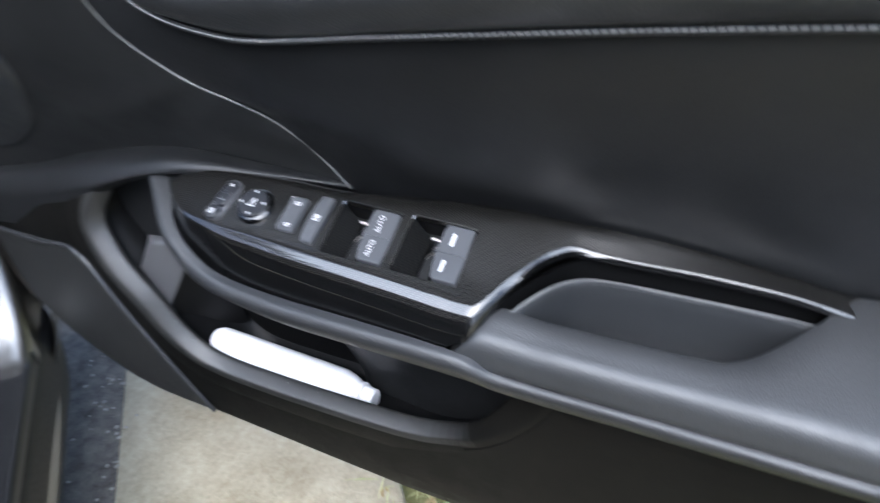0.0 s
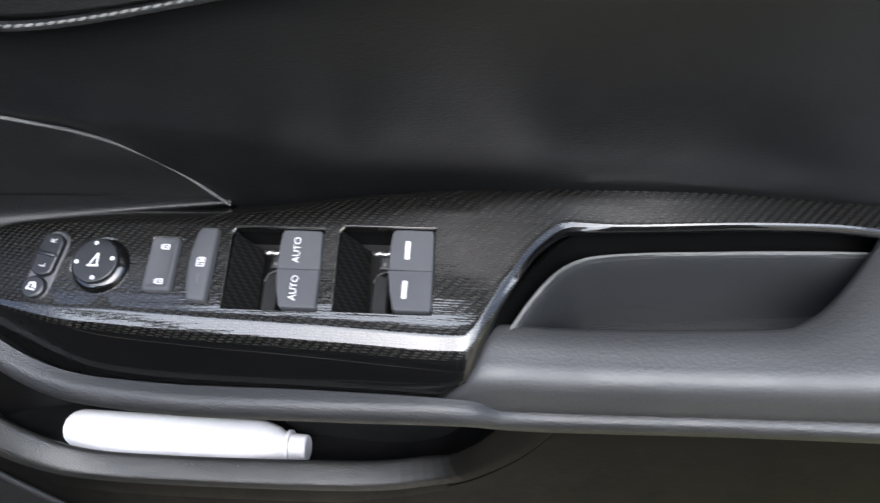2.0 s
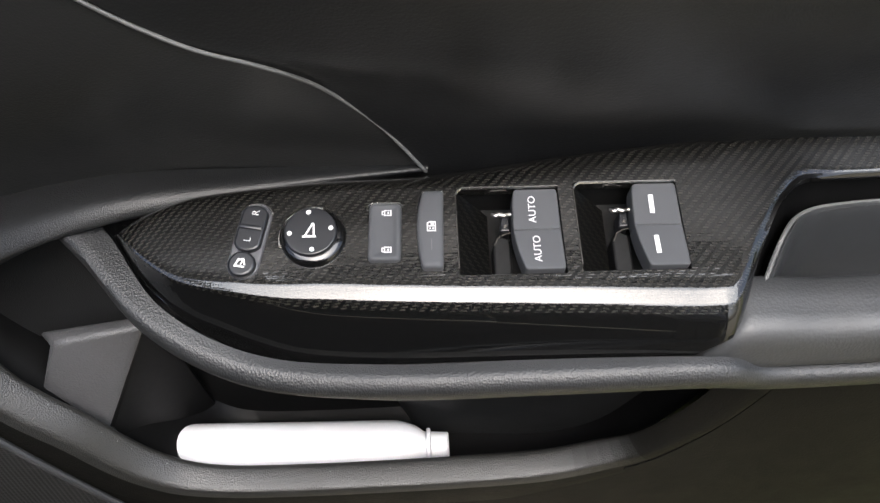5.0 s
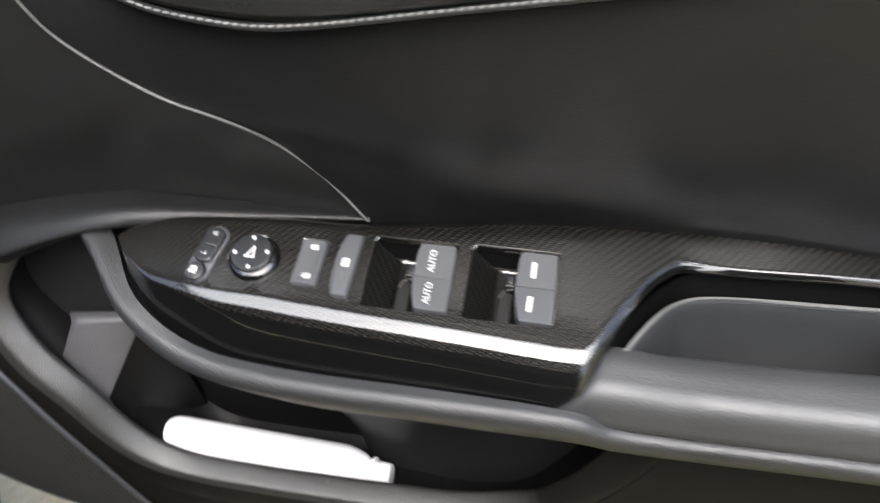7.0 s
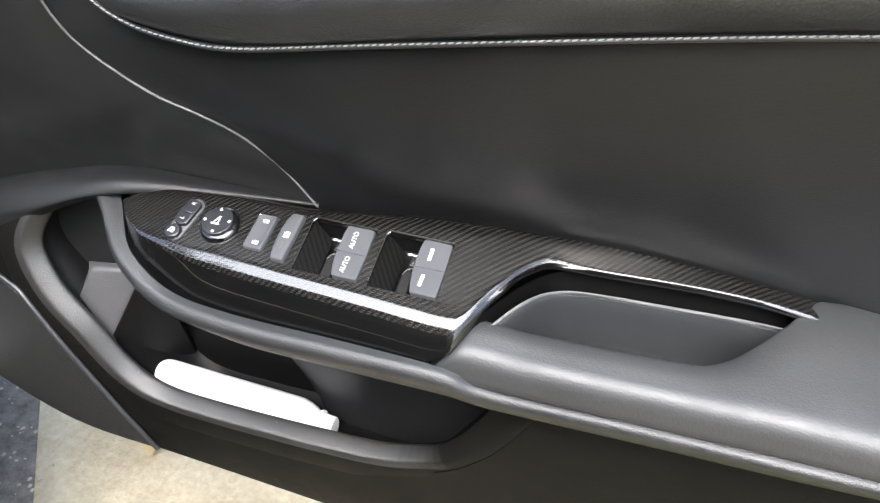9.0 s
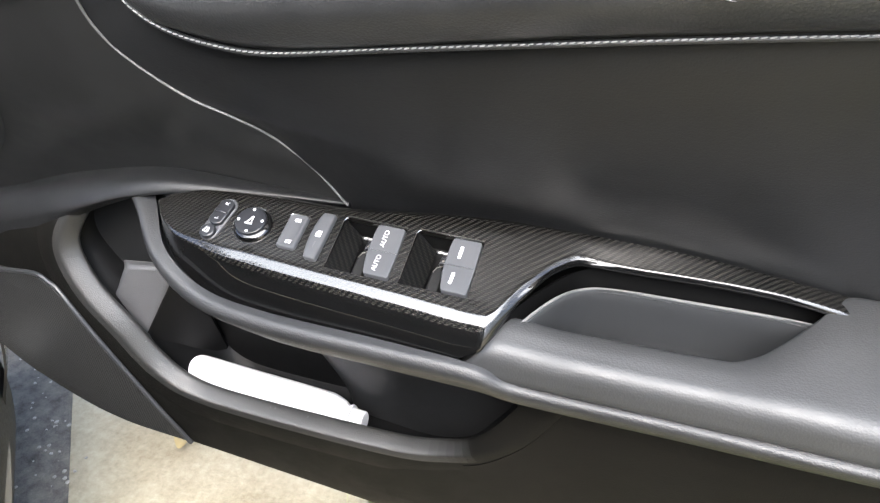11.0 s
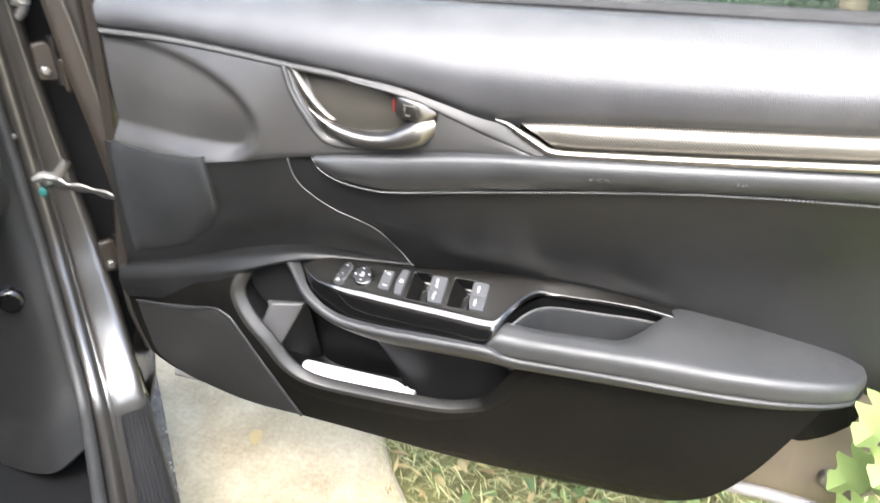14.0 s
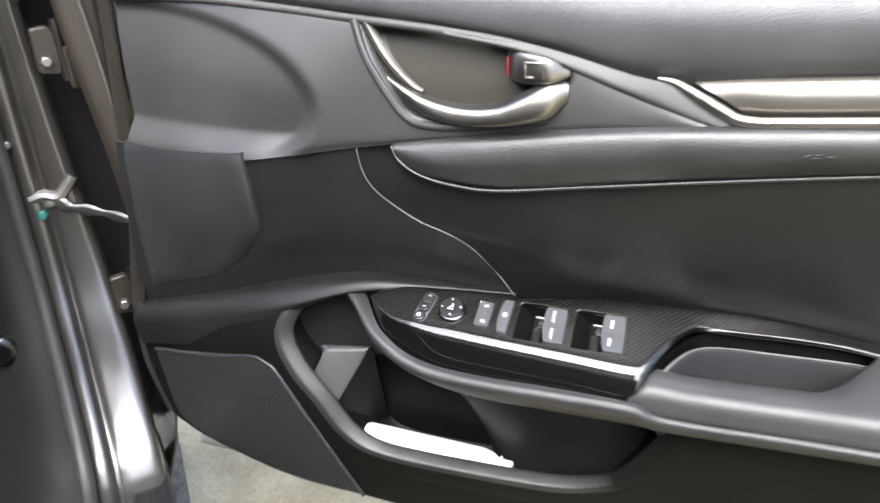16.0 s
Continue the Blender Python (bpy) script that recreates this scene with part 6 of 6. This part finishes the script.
part("dashboard_end", loft([
    [at(-0.15, -0.115, 0.885), at(-0.10, -0.16, 0.905), at(-0.08, -0.24, 0.91), at(-0.09, -0.40, 0.91)],
    [at(-0.11, -0.110, 0.83), at(-0.04, -0.15, 0.84), at(-0.01, -0.24, 0.845), at(-0.02, -0.40, 0.85)],
    [at(-0.085, -0.108, 0.76), at(-0.01, -0.145, 0.76), at(0.02, -0.24, 0.76), at(0.02, -0.40, 0.76)],
    [at(-0.09, -0.108, 0.68), at(-0.02, -0.145, 0.68), at(0.01, -0.24, 0.68), at(0.01, -0.40, 0.68)],
    [at(-0.11, -0.112, 0.62), at(-0.05, -0.15, 0.61), at(-0.02, -0.24, 0.60), at(-0.02, -0.40, 0.60)],
    [at(-0.15, -0.115, 0.57), at(-0.12, -0.16, 0.56), at(-0.10, -0.24, 0.55), at(-0.10, -0.40, 0.55)],
], 24, 24, 0.006), DASH, car, "rounded black end of the dashboard")
vent_at = Matrix.Translation(at(0.030, -0.196, 0.765)) @ pose(0, 0, 0, 84, 0, 62)
vent = part("air_vent", slab(rounded([(-0.050, -0.056), (0.046, -0.056), (0.050, 0.046), (-0.040, 0.056)], 0.020, 6), 0.016, 0.006, vent_at), DARKCHROME, car, "silver-framed side air vent")
part("vent_core", slab(rounded([(-0.036, -0.040), (0.032, -0.040), (0.034, 0.032), (-0.030, 0.040)], 0.014, 6), 0.003, 0.001, vent_at @ Matrix.Translation((0, 0, 0.0155))), CHROME, vent, "bright vent face")
for k in range(4):
    part("vent_slat", block((0.058, 0.0035, 0.004), (0, 0, 0), 0.001), VOID, vent).matrix_basis = vent_at @ pose(-0.001, -0.027 + 0.017 * k, 0.0195)
part("release_knob", disc(0.022, 0.024, 0.010, Matrix.Translation(at(-0.112, -0.149, 0.445)) @ pose(0, 0, 0, 90, 0, 45), 24), GLOSS, car, "small glossy black knob")
# plain shell closing the cabin; its unseen roof and walls also block the sky
part("cabin_floor", loft([[at(a, o, z) for a in (-0.4, 0.5, 2.2)] for o, z in ((-0.09, 0.262), (-0.13, 0.20), (-0.8, 0.19), (-1.5, 0.20))], 12, 12, 0.004), VOID, car, "dark carpeted floor")
part("cabin_far_side", loft([[at(a, o, z) for a in (-0.5, 0.5, 1.2, 2.4)] for o, z in ((-1.42, 1.34), (-1.55, 0.95), (-1.62, 0.6), (-1.58, 0.2))], 12, 12, 0.01), INSERT, car)
part("bulkhead", loft([[at(-0.35, o, z) for o in (-0.10, -0.8, -1.6)] for z in (0.85, 0.5, 0.19)], 8, 8, 0.01), VOID, car)
part("cabin_rear", loft([[at(2.3, o, z) for o in (-0.15, -0.8, -1.5)] for z in (1.34, 0.8, 0.19)], 8, 8, 0.01), INSERT, car)
part("roof", loft([[at(a, o, z) for a, o, z in row] for row in (
    [(0.55, -0.52, 1.30), (1.0, -0.49, 1.345), (1.6, -0.49, 1.35), (2.4, -0.52, 1.32)],
    [(0.55, -0.58, 1.35), (1.0, -0.55, 1.395), (1.6, -0.55, 1.40), (2.4, -0.58, 1.37)],
    [(0.55, -0.90, 1.40), (1.0, -0.90, 1.43), (1.6, -0.90, 1.43), (2.4, -0.90, 1.40)],
    [(0.55, -1.42, 1.33), (1.0, -1.42, 1.36), (1.6, -1.42, 1.36), (2.4, -1.42, 1.33)])], 20, 16, 0.03), PAINT, car, "dark bronze roof")
part("windscreen_pillar", tube(cr([at(-0.30, -0.06, 0.97), at(-0.05, -0.20, 1.10), at(0.22, -0.36, 1.23), at(0.56, -0.51, 1.325), at(0.9, -0.50, 1.36)], 30), 0.030, 10), PAINT, car, "dark windscreen pillar")
part("rear_pillar", tube(cr([at(1.25, -0.05, 0.25), at(1.25, -0.03, 0.7), at(1.22, -0.20, 1.0), at(1.2, -0.50, 1.34)], 20), 0.06, 10), PAINT, car, "dark centre pillar")

# ---- ground ----
def sheet(points, z):
    bm = bmesh.new()
    bm.faces.new([bm.verts.new((x, y, z)) for x, y in points])
    return bm


solo("ground", sheet([(-400, -400), (400, -400), (400, 400), (-400, 400)], -0.03), SOIL, "brown soil with moss and litter", "ground", "structure")


def slab_xy(points, z, thick, bevel):
    return slab(points, thick, bevel, Matrix.Translation((0, 0, z - thick)))


# drive runs on far out of view, added as pale ground to bounce light
drive = slab_xy([(-14.0, -16.0), (16.0, -16.0), (16.0, -2.2), (3.2, -1.5), (0.9, -0.80), (0.1, -0.1), (-0.155, 0.14), (-0.235, 0.24), (-0.36, 0.46), (-0.70, 1.0), (-1.5, 1.9), (-14.0, 1.9)], 0.0, 0.06, 0.01)
solo("pavement", drive, CONCRETE, "pale weathered concrete drive", "pavement", "structure")


def litter():
    bm = bmesh.new()
    rng = random.Random(4)
    for _ in range(130):
        run, off = rng.uniform(-0.5, 0.35), rng.gauss(0, 0.022)
        x, y = -0.70 + 0.7071 * (off - run) - 0.02, 0.19 + 0.7071 * (run + off) - 0.02
        r = rng.uniform(0.0010, 0.0034)
        s = bmesh.ops.create_icosphere(bm, subdivisions=1, radius=r)
        bmesh.ops.transform(bm, matrix=Matrix.Translation((x, y, 0.005 + 0.3 * r)) @ Matrix.Diagonal((1, rng.uniform(0.6, 1.4), 0.6, 1)), verts=s["verts"])
    return bm


strip = slab_xy([at(a, o, 0)[:2] for a, o in ((-1.2, -0.2), (1.3, -0.25), (1.3, -0.03), (0.4, -0.012), (0.033, 0.006), (-0.28, 0.026), (-0.7, 0.045), (-1.2, 0.055))], 0.004, 0.02, 0.003)
solo("gutter_strip", strip, GRIT, "dark gritty strip along the drive", "gutter", "structure")
solo("gravel", litter(), SPECK, "scattered pale grit beside the car", "gravel", "stuff")


# ---- plants ----
def leaf_shape(bm, m, length, width, lobes, rng, n=10):
    """One leaf with a toothed outline, folded along its midrib."""
    left, right, mid = [], [], []
    for i in range(n + 1):
        t = i / n
        w = width * math.sin(math.pi * min(t * 0.93 + 0.05, 1.0)) ** 0.8
        if lobes:
            w *= 0.60 + 0.52 * abs(math.sin(t * math.pi * lobes)) ** 1.4
        droop = -0.25 * length * t * t
        mid.append(bm.verts.new(m @ Vector((0, t * length, droop))))
        left.append(bm.verts.new(m @ Vector((-w, t * length * 1.0 + 0.15 * w, droop + 0.28 * w))))
        right.append(bm.verts.new(m @ Vector((w, t * length * 1.0 + 0.15 * w, droop + 0.28 * w))))
    for i in range(n):
        bm.faces.new((mid[i], mid[i + 1], left[i + 1], left[i]))
        bm.faces.new((right[i], right[i + 1], mid[i + 1], mid[i]))


def ground_cover():
    bm = bmesh.new()
    rng = random.Random(7)
    for _ in range(3600):
        x, y = rng.uniform(-0.30, 1.5), rng.uniform(0.0, 1.5)
        if math.hypot((x - 0.4) / 0.95, (y - 0.5) / 0.8) > 1 + 0.35 * noise.noise((x * 3, y * 3, 7)):
            continue
        edge = -0.235 - 0.62 * (y - 0.24)
        if x < edge + 0.03 + 0.02 * noise.noise((y * 20, 1, 1)) or x < 0.05 and y < 0.1:
            continue
        if rng.random() > 0.30 + 0.6 * smooth01((x + 0.05) / 0.2):
            continue
        z = rng.uniform(-0.025, 0.035) + 0.04 * noise.noise((x * 6, y * 6, 0))
        m = pose(x, y, z, rng.uniform(-20, 60), rng.uniform(-35, 35), rng.uniform(0, 360))
        size = rng.choice((0.5, 0.8, 1.1, 1.6))
        leaf_shape(bm, m, size * rng.uniform(0.018, 0.034), size * rng.uniform(0.004, 0.012), rng.choice((0, 0, 2)), rng, 5)
    return bm


def strewn(count, length, width, tilt, seed, n):
    """Leaves or blades strewn over the bed beside the drive."""
    bm = bmesh.new()
    rng = random.Random(seed)
    for _ in range(count):
        x, y = rng.uniform(-0.32, 1.6), rng.uniform(0.0, 1.6)
        if math.hypot((x - 0.4) / 1.05, (y - 0.5) / 0.9) > 1 + 0.4 * noise.noise((x * 3, y * 3, 8)):
            continue
        if x < -0.245 - 0.62 * (y - 0.24) + rng.gauss(0, 0.02):
            continue
        m = pose(x, y, rng.uniform(-0.025, 0.02), rng.uniform(-10, tilt), rng.uniform(-30, 30), rng.uniform(0, 360))
        leaf_shape(bm, m, rng.uniform(*length), rng.uniform(*width), 0, rng, n)
    return bm


solo("leaf_litter", strewn(2600, (0.014, 0.040), (0.002, 0.008), 25, 21, 3), LITTER, "dry straw-coloured leaf litter", "litter", "stuff")
solo("grass", strewn(26000, (0.018, 0.055), (0.0006, 0.0018), 65, 23, 2), GRASS, "thin yellow-green grass and moss", "grass", "stuff")
solo("ground_cover", ground_cover(), LEAF, "bright green low ground-cover leaves", "plants", "stuff")


def shrub():
    top = thing("leafy_shrub", (0.56, 0.05, -0.02), "fresh green shrub with toothed leaves", "shrub")
    rng = random.Random(3)
    part("stem", tube(cr([(0.60, 0.06, -0.03), (0.59, 0.04, 0.15), (0.57, 0.02, 0.32), (0.56, 0.0, 0.46)], 16), lambda t: 0.006 - 0.003 * t, 6), BARK, top)
    spots = [(0.485, 0.02, 0.385, -50, 98), (0.480, 0.01, 0.488, -55, 108), (0.51, 0.03, 0.345, -45, 80), (0.50, -0.01, 0.44, -40, 118), (0.53, 0.0, 0.48, 5, 40), (0.55, -0.05, 0.33, -15, 110), (0.50, 0.02, 0.28, -20, 100), (0.58, 0.0, 0.40, 10, 10), (0.60, -0.04, 0.47, 0, 80), (0.52, 0.03, 0.22, -10, 60), (0.62, 0.0, 0.3, 0, 120)]
    for x, y, z, tilt, turn in spots:
        bm = bmesh.new()
        m = pose(x + 0.030, y, z + 0.036, 40 + tilt, 10, turn)
        leaf_shape(bm, m, 0.100, 0.044, 5, rng, 22)
        part("leaf", bm, LEAF, top)
    return top


shrub()


def hedge():
    bm = bmesh.new()
    bmesh.ops.create_grid(bm, x_segments=60, y_segments=20, size=1.0)
    for v in bm.verts:
        x, z = v.co.x * 3.4, (v.co.y + 1) * 0.95
        v.co = Vector((x, 3.45 + 0.18 * noise.noise((x * 2, z * 2, 5)), z - 0.03))
    rng = random.Random(11)
    for _ in range(30000):
        x = rng.uniform(-3.2, 3.2)
        y = 2.3 + rng.random() ** 2 * 1.2 + 0.25 * noise.noise((x * 1.3, 0, 2))
        z = rng.uniform(-0.02, 1.9) * (0.85 + 0.2 * noise.noise((x, 3, 1)))
        m = pose(x, y, z, rng.uniform(-40, 60), rng.uniform(-40, 40), rng.uniform(0, 360))
        s = rng.uniform(0.018, 0.048)
        a = [bm.verts.new(m @ Vector(p)) for p in ((0, 0, 0), (0.28 * s, 0.45 * s, 0.08 * s), (0, s, -0.1 * s), (-0.28 * s, 0.45 * s, 0.08 * s))]
        bm.faces.new((a[0], a[1], a[2]))
        bm.faces.new((a[0], a[2], a[3]))
    return bm


solo("hedge", hedge(), HEDGE, "dense dark green hedge behind the car", "hedge", "stuff")
trunk = thing("tree", (0.75, 2.25, -0.03), "thin pale-barked tree at the hedge", "tree")
part("trunk", tube(cr([(0.74, 2.2, -0.04), (0.76, 2.2, 0.6), (0.72, 2.22, 1.4), (0.80, 2.25, 2.6)], 24), lambda t: 0.055 - 0.02 * t, 12), BARK, trunk)
rng = random.Random(14)
crown = bmesh.new()
for k in range(6):
    a = k * 1.05 + 0.3
    tip = Vector((0.80 + 0.75 * math.cos(a), 2.25 + 0.75 * math.sin(a), 2.7 + 0.5 * rng.random()))
    root = Vector((0.75, 2.22, 1.75 + 0.13 * k))
    mid = root.lerp(tip, 0.5) + Vector((0, 0, 0.12))
    part("limb", tube(cr([root, mid, tip], 12), lambda t: 0.022 - 0.017 * t, 7), BARK, trunk)
    for _ in range(260):
        c = mid.lerp(tip, rng.uniform(0.1, 1.25)) + Vector((rng.gauss(0, 0.16), rng.gauss(0, 0.16), rng.gauss(0.05, 0.13)))
        leaf_shape(crown, Matrix.Translation(c) @ pose(0, 0, 0, rng.uniform(-50, 40), rng.uniform(-40, 40), rng.uniform(0, 360)), rng.uniform(0.04, 0.08), rng.uniform(0.012, 0.022), 0, rng, 3)
part("crown", crown, HEDGE, trunk, "loose dark green crown")


def lint():
    bm = bmesh.new()
    rng = random.Random(31)
    path = cr([(x, z, 0) for x, z in EDGE[3:14]], 80)
    for _ in range(11):
        p = rng.choice(path)
        s = bmesh.ops.create_icosphere(bm, subdivisions=1, radius=rng.uniform(0.0002, 0.00045))
        bmesh.ops.translate(bm, vec=(p.x, lower_face(p.x, p.y) + 0.0085, p.y - 0.0002), verts=s["verts"])
    for _ in range(5):
        x = rng.uniform(0.25, 0.40)
        s = bmesh.ops.create_icosphere(bm, subdivisions=1, radius=rng.uniform(0.0002, 0.0005))
        bmesh.ops.translate(bm, vec=(x, 0.5 * (interp(x, AX, A_BACK) + interp(x, AX, A_FRONT)), 0.5 * (interp(x, AX, A_TOP) + interp(x, AX, A_REAR)) + 0.0008), verts=s["verts"])
    return bm


solo("lint", lint(), THREAD, "tiny pale specks of lint on the trim", "dust", "stuff")

leaf = bmesh.new()
leaf_shape(leaf, pose(-0.515, 0.205, 0.014, 8, 6, 20), 0.048, 0.013, 0, random.Random(2), 12)
solo("fallen_leaf", leaf, LITTER, "withered yellow leaf lying on the concrete", "leaf")
